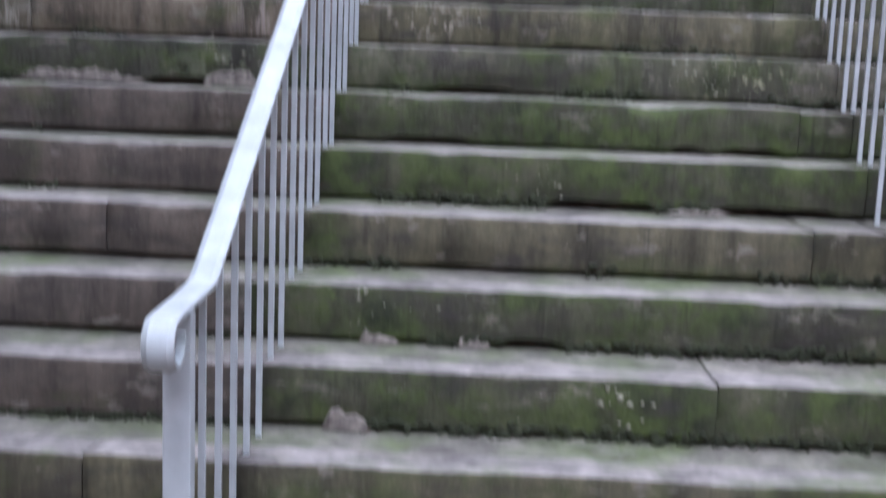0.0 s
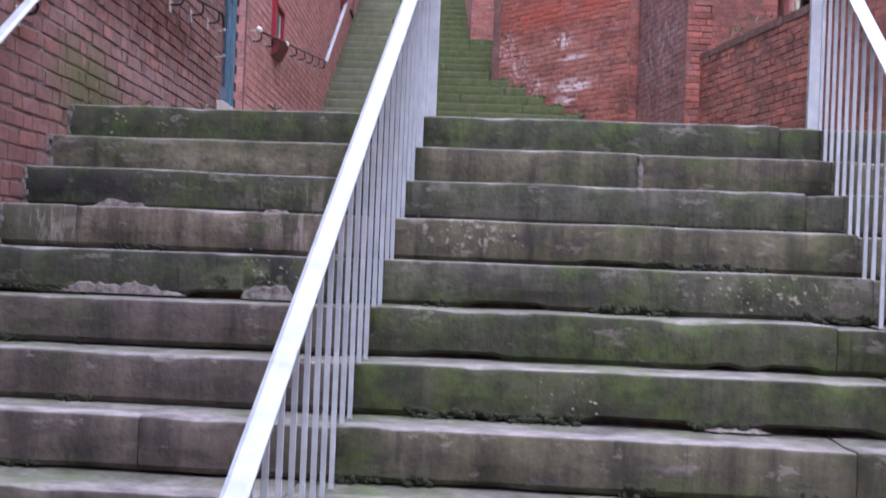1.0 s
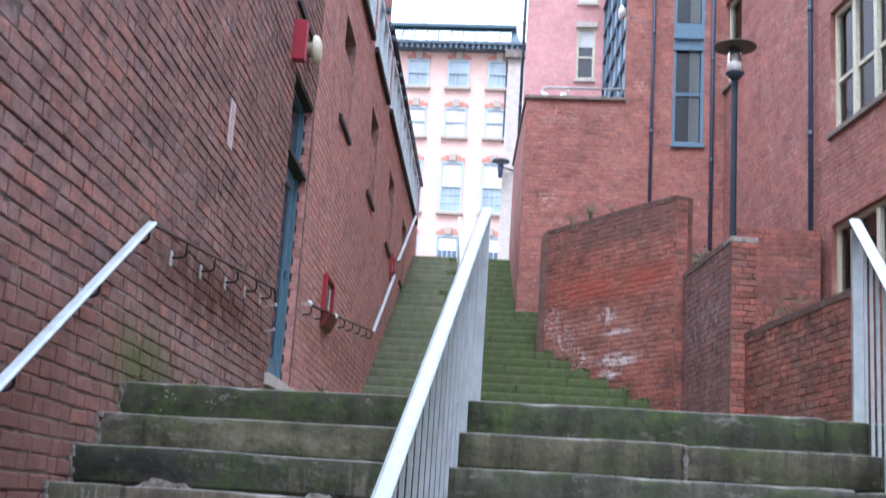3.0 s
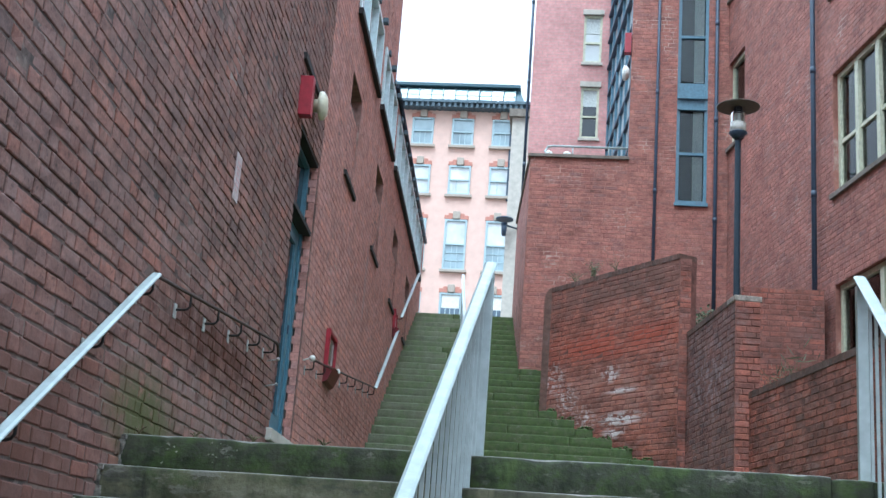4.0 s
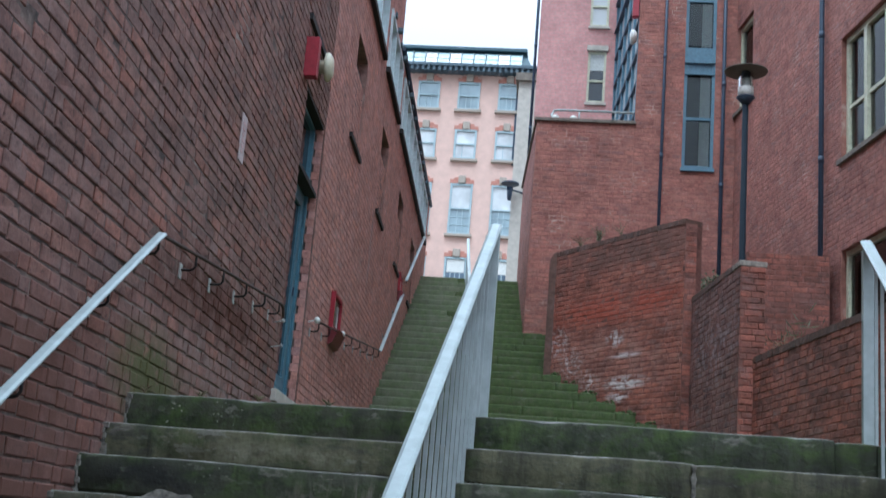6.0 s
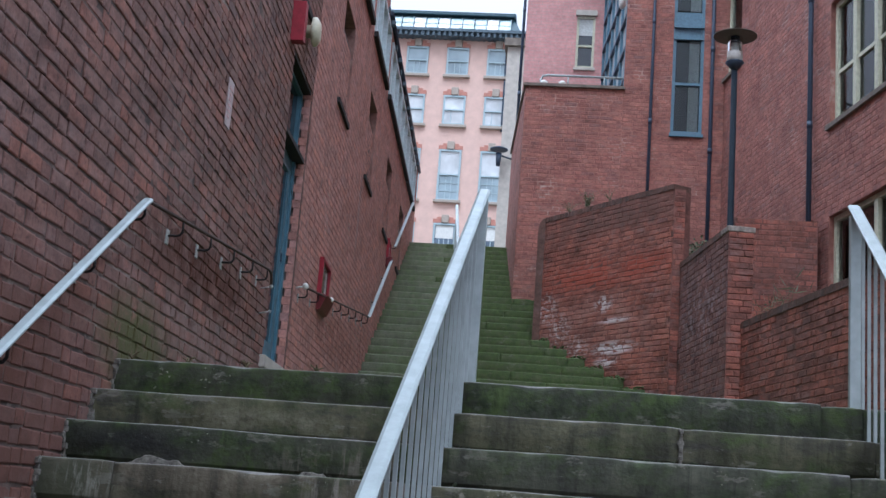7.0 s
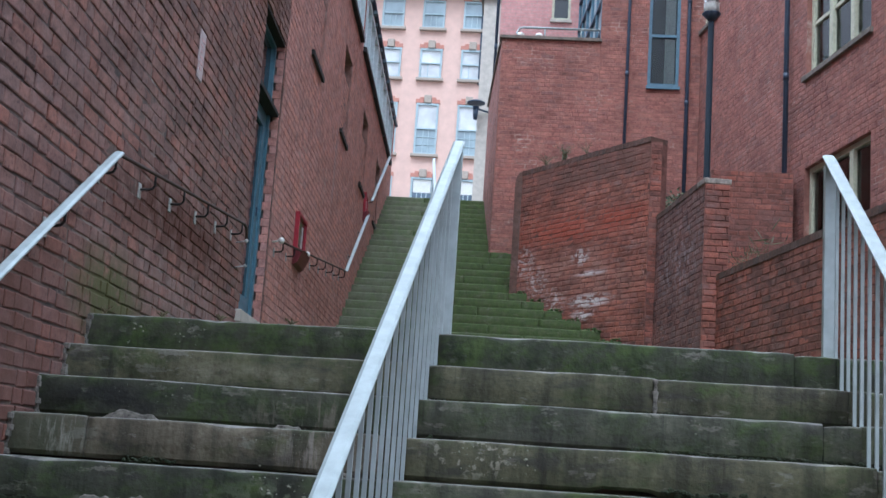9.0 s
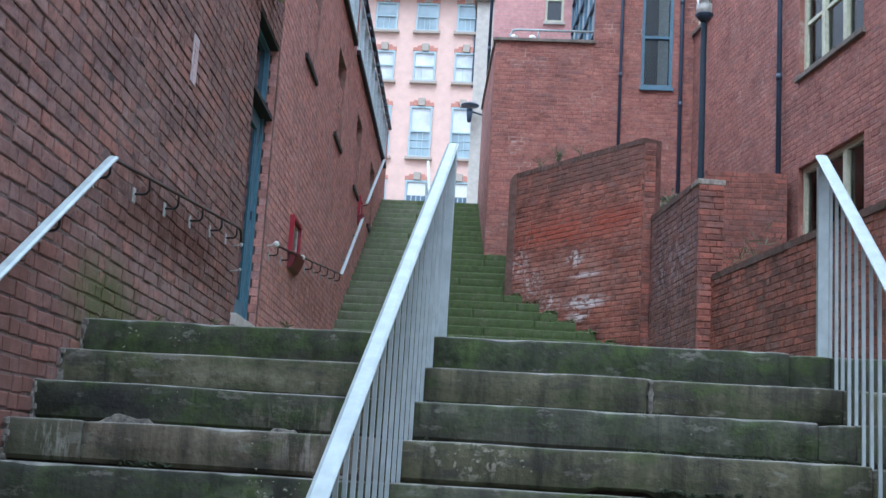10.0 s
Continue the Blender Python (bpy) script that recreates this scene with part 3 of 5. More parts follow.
GAPS = {6: ((0.49, 0.8), (1.05, 1.41)), 4: ((-1.0, -0.63), (0.1, 0.35)), 5: ((0.93, 1.0), (1.1, 1.27), (-0.05, 0.2)), 3: ((0.5, 0.75),), 8: ((0.35, 0.5),)}
TONES = [("green", "dark"), ("brown", "brown"), ("dark", "grey"), ("pinkish", "brown"), ("dark", "grey"), ("bare", "green"), ("bare", "green"), ("bare", "brown"), ("bare", "green"),
         ("bare", "green"), ("brown", "brown"), ("green", "green"), ("grey", "grey")]
for k in range(13):
    y, z = -k * GOING, -k * RISE
    cuts = sorted([left_x(y) - 0.05, centre_x(y) - 0.012, right_x(y) - 0.012, 3.9, *JOINTS[k]])
    cuts = [c for i, c in enumerate(cuts) if i == 0 or c - cuts[i - 1] > 0.12]
    for i, (a, b) in enumerate(zip(cuts, cuts[1:])):
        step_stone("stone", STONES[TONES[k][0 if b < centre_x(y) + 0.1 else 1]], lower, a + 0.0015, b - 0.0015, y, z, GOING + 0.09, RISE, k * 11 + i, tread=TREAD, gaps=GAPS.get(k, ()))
bm = bmesh.new()
for k in range(13):
    box(bm, -3.0, 3.9, -k * GOING + 0.08, 0.3, -k * RISE - 0.19, -k * RISE - 0.03)
part("bedding", bm, MORTAR_DARK, lower)

upper = thing("upper_steps", "long upper flight of stone steps, green with moss", "steps", kind="structure")
for k in range(N2):
    y, z = Y2 + k * GOING2, Z2 + (k + 1) * RISE2
    xl = left_x(y) - 0.05
    xr = 1.7 - 0.62 * (y - Y2) if y < 13.2 else (-0.1 if y < 15.1 else -0.55 - 0.091 * (y - 15.1) + 0.05)
    rnd = random.Random(k)
    cuts = [xl]
    while cuts[-1] < xr - 0.5:
        cuts.append(min(xr, cuts[-1] + rnd.uniform(0.7, 1.5)))
    cuts[-1] = xr
    for i, (a, b) in enumerate(zip(cuts, cuts[1:])):
        step_stone("stone", STONE_TRODDEN if (a + b) / 2 < -1.5 - 0.115 * (y - 13.8) else STONE_MOSSY, upper, a + 0.0015, b - 0.0015, y, z, GOING2 + 0.09, RISE2, 300 + k * 7 + i, 0.5)
bm = bmesh.new()
for k in range(N2):
    box(bm, -4.2, 1.9, Y2 + k * GOING2 + 0.08, Y2 + N2 * GOING2 + 0.3, Z2 + k * RISE2 - 0.02, Z2 + (k + 1) * RISE2 - 0.03)
part("bedding", bm, MORTAR_DARK, upper)

# ---- the brick building along the steps ----
DOOR = (3.81, 4.91, 0.5, 3.13)
RECESSES = [(3.5 + 3.05 * i, 4.43 + 3.05 * i, 3.66, 4.83) for i in range(1, 5)]
BANDS = [(6.47, 8.86, 5.55, 6.4), (9.3, 11.33, 5.55, 6.4), (11.78, 13.97, 5.55, 6.4), (14.1, 16.42, 5.55, 6.4), (16.6, 18.8, 5.55, 6.4)]
HIGH = [(6.47, 8.7, 7.1, 8.3), (3.6, 5.9, 7.1, 8.3)]
wall_left = thing("wall_west", "tall brown-red brick building wall beside the steps", "wall", kind="structure")
holes = [DOOR, *RECESSES, *BANDS, *HIGH]
bm = bmesh.new()
LEFT.slab(bm, -9, 4.96, FLOOR_Z - 0.2, 10.5, 0.45, holes)
part("mortar_bed", bm, MORTAR_PALE, wall_left)
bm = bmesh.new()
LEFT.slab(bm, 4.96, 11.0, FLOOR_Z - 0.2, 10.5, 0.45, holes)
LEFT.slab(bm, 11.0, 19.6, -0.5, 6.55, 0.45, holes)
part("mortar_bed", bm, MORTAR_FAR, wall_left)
bm = bmesh.new()
for r in RECESSES:
    LEFT.box(bm, r[0] - 0.01, r[1] + 0.01, -0.44, -0.03, r[2] - 0.01, r[3] - 0.3)
    LEFT.box(bm, r[0] - 0.01, r[1] + 0.01, -0.44, -0.32, r[3] - 0.3, r[3] + 0.01)
part("recess_panel", bm, MORTAR_DARK, wall_left)

# ---- walls on the other side ----
wall_low = thing("wall_garden", "low weathered red brick garden wall with brick coping", "wall", kind="structure")
bm = bmesh.new()
LOW.slab(bm, -4.2, 3.0, -0.3, 1.73, 0.3)
part("mortar_bed", bm, MORTAR_RED, wall_low)
wall_pier = thing("wall_pier", "sooty red brick wall ending in a square pier", "wall", kind="structure")
bm = bmesh.new()
PIER.slab(bm, 0, 2.9, 0.3, 2.89, 0.3)
part("mortar_bed", bm, MORTAR_RED, wall_pier)
wall_retain = thing("wall_retaining", "weathered red brick retaining wall with white salt stains", "wall", kind="structure")
bm = bmesh.new()
RETAIN.slab(bm, 0, 3.0, 0.6, 4.0, 0.3)
RETURN.slab(bm, 0, 2.0, 1.5, 3.9, 0.3)
part("mortar_bed", bm, MORTAR_RED, wall_retain)

FACADE_HOLES = [(-1.19, -0.29, 7.27, 8.92), (-1.19, -0.29, 10.2, 11.9), (-6.93, -4.99, 4.94, 6.72), (-6.93, -4.99, 1.9, 3.65), (-6.93, -4.99, 7.95, 9.7)]
wall_east = thing("wall_east", "red brick apartment building wall with cream windows", "wall", kind="structure")
bm = bmesh.new()
FACADE.slab(bm, -13, 0.3, -0.5, 14.5, 0.4, FACADE_HOLES)
part("mortar_bed", bm, MORTAR_BLOCK, wall_east)

BLUE = (1.95, 2.5, 6.23, 12.5)
wall_north = thing("wall_north", "red brick blocks with a tall blue window over the steps", "wall", kind="structure")
bm = bmesh.new()
FRONT.slab(bm, 1.1, 2.95, 0.5, 14.5, 0.35, [BLUE])
FRONT.slab(bm, -0.65, 1.1, 0.5, 7.0, 0.35)
SIDE.slab(bm, 0.0, 4.3, 1.0, 7.0, 0.35)
part("mortar_bed", bm, MORTAR_BLOCK, wall_north)
PINK_WIN = [(0.2, 0.6, 10.47, 11.6), (0.2, 0.59, 8.73, 9.9), (0.2, 0.6, 12.2, 13.4)]
tower = thing("wall_tower", "pinkish brick tower standing back above a terrace", "wall", kind="structure")
bm = bmesh.new()
TOWER.slab(bm, -0.87, 1.6, 6.9, 14.5, 0.35, PINK_WIN)
Plane(-0.87, 18.95, 0, -1).slab(bm, 0.0, 5.0, 6.5, 14.5, 0.3)
part("brickwork", bm, PINK_TOWER, tower)
bm = bmesh.new()
box(bm, -0.6, 1.4, 15.2, 18.7, 6.9, 7.0)
part("terrace_floor", bm, COPING, tower)

# flat roofs and the unseen walls that close the place
roofs = thing("roof_west", "flat dark roof of the brick building", "roof", kind="structure")
bm = bmesh.new()
LEFT.box(bm, -9, 11.0, -8.0, -0.45, 10.25, 10.45)
LEFT.box(bm, 11.004, 19.6, -8.0, -0.45, 6.3, 6.5)
part("deck", bm, SLATE, roofs)
bm = bmesh.new()
LEFT.box(bm, -9, 19.6, -8.3, -8.0, FLOOR_Z - 0.2, 6.3)
LEFT.box(bm, -9.3, -9.0, -8.3, 0, FLOOR_Z - 0.2, 10.5)
LEFT.box(bm, -9, 11.0, -8.3, -8.0, 6.304, 10.5)
LEFT.box(bm, 11.004, 11.3, -8.0, -0.45, 6.504, 10.4)
part("back_wall", bm, FAR_RED, wall_left)
roofs = thing("roof_east", "flat dark roof of the apartment building", "roof", kind="structure")
bm = bmesh.new()
FACADE.box(bm, -13, 4.0, -8.0, -0.4, 14.3, 14.5)
part("deck", bm, SLATE, roofs)
# walls added out of view, also to cut sky light on the lower steps
wall_unseen_south = thing("wall_unseen_south", "added unseen brick walls closing and shading the foot of the steps", "wall", kind="structure")
bm = bmesh.new()
box(bm, -1.5, 7.0, -17.0, -16.7, FLOOR_Z - 0.1, 4.5)
part("brickwork", bm, FAR_RED, wall_unseen_south)
bm = bmesh.new()
box(bm, 3.6, 3.9, -16.7, 1.6, FLOOR_Z - 0.1, 2.4)
part("side_brickwork", bm, FAR_RED, wall_unseen_south)

pink_house = thing("pink_house", "tall pink rendered town house with sash windows", "house")
bm = bmesh.new()
box(bm, -16, 0.5, 52, 62, 4.8, 23.0)
part("wall", bm, PINK, pink_house)

cream_house = thing("cream_house", "cream rendered corner house at the top of the steps", "house")
bm = bmesh.new()
box(bm, -1.92, 4, 30, 40, 4.8, 13.7)
part("wall", bm, PALE_STONE, cream_house)


# ---- railings ----
BAR = [(-0.03, -0.007), (0.03, -0.007), (0.03, 0.001), (0.018, 0.008), (-0.018, 0.008), (-0.03, 0.001)]


def railing(name, label, xof, lift, slope, y0, scroll):
    """A stair railing: a convex top rail over two square bars to each tread, with a stout post at each end."""
    rail = thing(name, label, "railing", "stair railings")
    z_of = lambda y: lift + slope * y
    pts = [(xof(y), y, z_of(y)) for y in np.linspace(y0, 0.33, 14)]
    if scroll:
        zb = z_of(y0)
        curl = [(xof(y0), y0 - 0.012, zb - 0.005), (xof(y0), y0 - 0.10, zb - 0.009), (xof(y0), y0 - 0.31, zb - 0.012)]
        curl += [(xof(y0), y0 - 0.33 - 0.047 * math.sin(a), zb - 0.059 + 0.047 * math.cos(a)) for a in np.linspace(0.3, 4.9, 22)]
        pts = curl[::-1] + pts
    bm = bmesh.new()
    profile_bar(bm, pts, BAR)
    part("top_rail", bm, STEEL, rail, "pale worn convex top rail")
    for y, zb in ((0.28, 0.0), (y0 - 0.19, -12 * RISE)) if scroll else ((0.28, 0.0),):
        bm = bmesh.new()
        box(bm, xof(y) - 0.028, xof(y) + 0.028, y - 0.02, y + 0.02, zb - 0.03 + 0.03 * (y > 0), z_of(max(y, y0)) - 0.03 + 0.0 * y, bevel=0.003)
        part("post", bm, RAIL_PAINT, rail)
    for k in range(13):
        for j in range(2):
            y = -k * GOING + 0.075 + j * GOING / 2
            if y > 0.2 or y < y0 - 0.12:
                continue
            top = z_of(max(y, y0)) - 0.004
            bm = bmesh.new()
            box(bm, xof(y) - 0.0076, xof(y) + 0.0076, y - 0.006, y + 0.006, -k * RISE - 0.03, top, bevel=0.0012)
            part("baluster", bm, RAIL_PAINT, rail)
    bm = bmesh.new()
    box(bm, xof(0.36) - 0.012, xof(0.36) + 0.012, 0.315, 0.345, 0.86 + lift - 0.785, 0.985 + lift - 0.785, bevel=0.003)
    part("end_bracket", bm, BLACK, rail, "dark end bracket")
    return rail


railing("centre_railing", "pale grey steel railing with a scrolled end amid the steps", centre_x, 0.828, 0.617, -3.25, True)
railing("side_railing", "pale grey painted steel railing along the side of the steps", right_x, 0.846, 0.61, -3.7, False)


def wall_rail(label, flat, level, brackets):
    """A handrail on arms that stand out from the wall: a flat pale rail up the steps, a thin dark brown one along the
    landing. Points: along the wall, height.
    """
    rail = thing("wall_handrail", label, "handrail", "handrails on the brick wall")
    bm = bmesh.new()
    profile_bar(bm, [LEFT.at(s, 0.09, z) for s, z in flat], [(a * 0.85, b) for a, b in BAR], LEFT.m.to_3x3() @ Vector((0, 1, 0)))
    part("rail", bm, STEEL, rail)
    if level:
        bm = bmesh.new()
        tube(bm, [LEFT.at(s, 0.09, z - 0.004) for s, z in level], 0.011, 8)
        part("level_bar", bm, DARK_BROWN, rail, "thin dark brown bar")
    pts = sorted(flat + level)
    for s in brackets:
        z = np.interp(s, [p[0] for p in pts], [p[1] for p in pts])
        bm = bmesh.new()
        tube(bm, [LEFT.at(s, 0.09, z - 0.005), LEFT.at(s, 0.09, z - 0.07), LEFT.at(s, 0.078, z - 0.088), LEFT.at(s, 0.06, z - 0.093), LEFT.at(s, 0.0, z - 0.095)], 0.007, 8)
        arm = part("bracket", bm, BLACK, rail)
        bm = bmesh.new()
        LEFT.box(bm, s - 0.025, s + 0.025, 0.004, 0.013, z - 0.145, z - 0.06, 0.004)
        part("wall_plate", bm, WHITE_WORN, arm, "pale worn wall plate")
    return rail


DARK_BROWN = plain("dark_brown_paint", (0.075, 0.05, 0.042), 0.75, 0.0, 0.4, 30)
WHITE_WORN = plain("chipped_pale_paint", (0.42, 0.42, 0.4), 0.7, 0.0, 0.5, 40)
wall_rail("pale flat steel handrail following steps and landing on brick", [(-4.3, -1.82), (-1.71, -0.215), (-0.16, 0.745), (-0.09, 0.785)],
          [(-0.09, 0.783), (1.38, 0.927), (3.28, 1.11), (3.36, 1.10), (3.40, 1.06), (3.41, 1.02)], [-2.6, -1.55, -0.75, -0.12, 0.62, 1.3, 1.98, 2.62, 3.2])
wall_rail("pale flat steel handrail beside the upper landing and flight", [(11.0, 1.975), (11.12, 2.01), (13.93, 3.41)],
          [(5.12, 1.313), (6.93, 1.519), (11.0, 1.985)], [5.25, 6.0, 7.0, 7.8, 8.6, 9.4, 10.2, 10.9, 12.0, 13.2])
wall_rail("pale flat steel handrail at the top of the upper flight", [(14.37, 3.734), (17.76, 5.39), (17.95, 5.42)], [], [14.6, 15.8, 17.0])
for s, z, r in ((5.12, 1.31, 0.03), (6.95, 1.5, 0.03), (3.42, 0.99, 0.016), (3.46, 0.8, 0.013)):
    bm = bmesh.new()
    bmesh.ops.create_uvsphere(bm, u_segments=14, v_segments=8, radius=r)
    for f in bm.faces:
        f.smooth = True
    tube(bm, [(-0.0, 0, 0), (-0.09, 0.0, -0.02)], 0.008 if r > 0.02 else 0.005, 8)
    ob = part("rail_end_cap", bm, WHITE if r > 0.02 else WHITE_WORN)
    ob.matrix_world = Matrix.Translation(LEFT.at(s, 0.09, z + 0.01))
    tagged(ob, "round white cap on the end of the wall handrail", "rail cap", "handrail caps")

# upper centre railing, seen end on
top_rail = thing("upper_railing", "pale steel railing in the middle of the upper flight", "railing", "stair railings")
bm = bmesh.new()
profile_bar(bm, [(-1.50, 13.8, 3.27), (-2.02, 18.3, 5.38), (-2.10, 19.0, 5.72), (-2.12, 19.2, 5.74)], BAR)
part("top_rail", bm, STEEL, top_rail)
for y in np.arange(13.9, 19.3, 0.9):
    bm = bmesh.new()
    zz = np.interp(y, [13.8, 18.3, 19.0, 19.2], [3.27, 5.38, 5.72, 5.74])
    xx = np.interp(y, [13.8, 19.2], [-1.50, -2.12])
    box(bm, xx - 0.02, xx + 0.02, y - 0.02, y + 0.02, Z2 + RISE2 * (1 + min(N2 - 1, math.floor((y - Y2) / GOING2))) - 0.02, zz - 0.003, bevel=0.002)
    part("post", bm, RAIL_PAINT, top_rail)


# ---- the door and fittings on the brick wall ----
def frame_on(plane, s0, s1, z0, z1, d0, d1, w, mat, parent, name="frame"):
    bm = bmesh.new()
    for a, b, c, d in ((s0, s0 + w, z0, z1), (s1 - w, s1, z0, z1), (s0 + w, s1 - w, z0, z0 + w), (s0 + w, s1 - w, z1 - w, z1)):
        plane.box(bm, a, b, d0, d1, c, d)
    return part(name, bm, mat, parent)


door = thing("door_1", "tall teal painted door with a long glass panel and an overlight", "door", kind="structure")
frame_on(LEFT, 3.81, 4.91, 0.5, 3.13, -0.17, -0.08, 0.07, TEAL, door)
# shade of the door head put in as black: transom and soffit panel
bm = bmesh.new()
LEFT.box(bm, 3.82, 4.90, -0.17, -0.005, 2.42, 2.46)
part("transom", bm, BLACK, door)
bm = bmesh.new()
LEFT.box(bm, 3.812, 4.908, -0.168, -0.004, 3.09, 3.127)
part("soffit", bm, BLACK, door, "black panel for the shade under the door lintel")
leaf = frame_on(LEFT, 3.885, 4.835, 0.58, 2.415, -0.15, -0.105, 0.13, TEAL, door, "door_leaf")
bm = bmesh.new()
LEFT.box(bm, 4.01, 4.71, -0.135, -0.125, 0.70, 2.29)
part("pane", bm, GLASS, leaf)
bm = bmesh.new()
LEFT.box(bm, 4.745, 4.762, -0.105, -0.09, 1.46, 1.54, 0.003)
part("handle", bm, NAVY, leaf)
bm = bmesh.new()
LEFT.box(bm, 3.88, 4.84, -0.135, -0.12, 2.46, 3.06)
part("overlight", bm, GLASS, door)
bm = bmesh.new()
LEFT.box(bm, 3.70, 5.02, -0.17, 0.05, 0.40, 0.5, 0.01)
part("sill", bm, PALE_STONE, door, "worn pale stone door step")
bm = bmesh.new()
for i in range(35):
    z = 0.5 + i * BH
    LEFT.box(bm, 4.895, 4.915 + 0.0, -0.08 + (0.02 if i % 2 else 0.0), -0.004, z + 0.002, z + BH - 0.002)
part("reveal_bricks", bm, BRICK_PINKISH, wall_left)

alarm = thing("alarm_box", "red painted alarm box fixed high on the brick wall", "alarm")
bm = bmesh.new()
LEFT.box(bm, 3.52, 3.62, 0.0, 0.115, 3.09, 3.44, 0.006)
part("casing", bm, RED, alarm)
bm = bmesh.new()
LEFT.box(bm, 3.62, 3.66, 0.01, 0.1, 3.12, 3.41, 0.004)
part("back_plate", bm, WHITE_WORN, alarm)
bell = thing("bell_lamp", "round cream bulkhead bell on the brick wall", "bell")
bm = bmesh.new()
tube(bm, [LEFT.at(4.22, d, 3.45) for d in (0.0, 0.05, 0.07, 0.1, 0.13, 0.14)], [0.06, 0.06, 0.13, 0.13, 0.09, 0.02], 26)
part("dome", bm, plain("yellowed_cream_plastic", (0.66, 0.63, 0.47), 0.4), bell)
FADED = plain("faded_red_ink", (0.6, 0.4, 0.4), 0.6)
sign = thing("wall_notice", "small white notice plate with faint red lines on brick", "sign")
bm = bmesh.new()
LEFT.box(bm, 1.6, 1.74, 0.007, 0.016, 1.73, 2.05, 0.002)
part("plate", bm, plain("faded_notice_plate", (0.5, 0.42, 0.42), 0.5), sign)
bm = bmesh.new()
for i in range(6):
    LEFT.box(bm, 1.62, 1.715 - 0.02 * (i % 3), 0.016, 0.0185, 1.98 - i * 0.038, 1.995 - i * 0.038)
part("lettering_bars", bm, FADED, sign, "faded red bars of lettering")


def riser_box(s, z, w, h):
    """A shallow red cabinet: thin frame, glass, and a wedge-shaped tray under it."""
    cab = thing("hydrant_cabinet", "narrow red riser cabinet with a glass front on brick", "cabinet", "riser cabinets")
    bm = bmesh.new()
    LEFT.box(bm, s, s + w, 0.005, 0.02, z, z + h)
    part("back", bm, RED, cab)
    frame_on(LEFT, s, s + w, z, z + h, 0.02, 0.05, 0.04, RED, cab)
    bm = bmesh.new()
    LEFT.box(bm, s + 0.04, s + w - 0.04, 0.02, 0.028, z + 0.04, z + h - 0.04)
    part("pane", bm, plain("dusty_red_glass", (0.22, 0.1, 0.1), 0.15, 0.0, 0.5, 12), cab)
    bm = bmesh.new()
    LEFT.box(bm, s + w * 0.62, s + w * 0.7, 0.028, 0.036, z + 0.06, z + h - 0.1)
    part("glass_streak", bm, WHITE_WORN, cab)
    bm = bmesh.new()
    side = [(0.006, z + 0.03), (0.11, z + 0.01), (0.05, z - 0.13), (0.006, z - 0.15)]
    ends = [[bm.verts.new(LEFT.at(q, d, zz)) for d, zz in side] for q in (s + 0.05, s + w - 0.02)]
    for k in range(4):
        bm.faces.new((ends[0][k], ends[1][k], ends[1][(k + 1) % 4], ends[0][(k + 1) % 4]))
    bm.faces.new(ends[0][::-1])
    bm.faces.new(ends[1])
    bmesh.ops.recalc_face_normals(bm, faces=bm.faces[:])
    part("tray", bm, DEEP_RED, cab, "dark red wedge-shaped tray")


DEEP_RED = plain("dark_red_paint", (0.17, 0.018, 0.025), 0.5)
riser_box(6.42, 1.47, 0.62, 0.4)
riser_box(13.75, 3.42, 0.4, 0.32)

# brick recess sills and the band of upper windows
for i, (a, b, c, d) in enumerate(RECESSES + [(3.55, 4.45, 3.66, 4.83)]):
    bm = bmesh.new()
    LEFT.box(bm, a - 0.02, b + 0.02, 0.0, 0.035, c - 0.06, c, 0.004)
    part("recess_sill", bm, BLACK, wall_left)
for i, (a, b, c, d) in enumerate(BANDS + HIGH):
    win = thing("window_1", "teal framed strip window high in the brick wall", "window", kind="structure")
    frame_on(LEFT, a, b, c, d, -0.1, 0.03, 0.07, PALE_TEAL, win)
    for j in (1, 2):
        bm = bmesh.new()
        m = a + (b - a) * j / 3
        LEFT.box(bm, m - 0.03, m + 0.03, -0.1, 0.03, c + 0.07, d - 0.07)
        part("mullion", bm, PALE_TEAL, win)
    bm = bmesh.new()
    LEFT.box(bm, a + 0.07, b - 0.07, -0.06, -0.05, c + 0.07, d - 0.07)
    part("pane", bm, GLASS_BRIGHT, win)
    bm = bmesh.new()
    LEFT.box(bm, a - 0.03, b + 0.03, 0.0, 0.06, c - 0.08, c, 0.006)
    part("sill", bm, BLACK, win)
    bm = bmesh.new()
    for j in range(4):
        m = a + (b - a) * (j + 0.5) / 4
        LEFT.box(bm, m - 0.05, m + 0.05, 0.03, 0.06 + 0.04 * (j % 2), d - 0.02, d + 0.05, 0.01)
    part("hood_block", bm, SLATE, win)
gutter = thing("gutter", "dark iron gutter along the top of the brick wall", "gutter", kind="structure")
bm = bmesh.new()
tube(bm, [LEFT.at(11.0, 0.035, 6.55), LEFT.at(19.6, 0.035, 6.55)], 0.035, 10)
tube(bm, [LEFT.at(11.03, -0.03, 6.56), LEFT.at(11.03, -0.03, 10.4)], 0.03, 10)
part("channel", bm, NAVY, gutter)

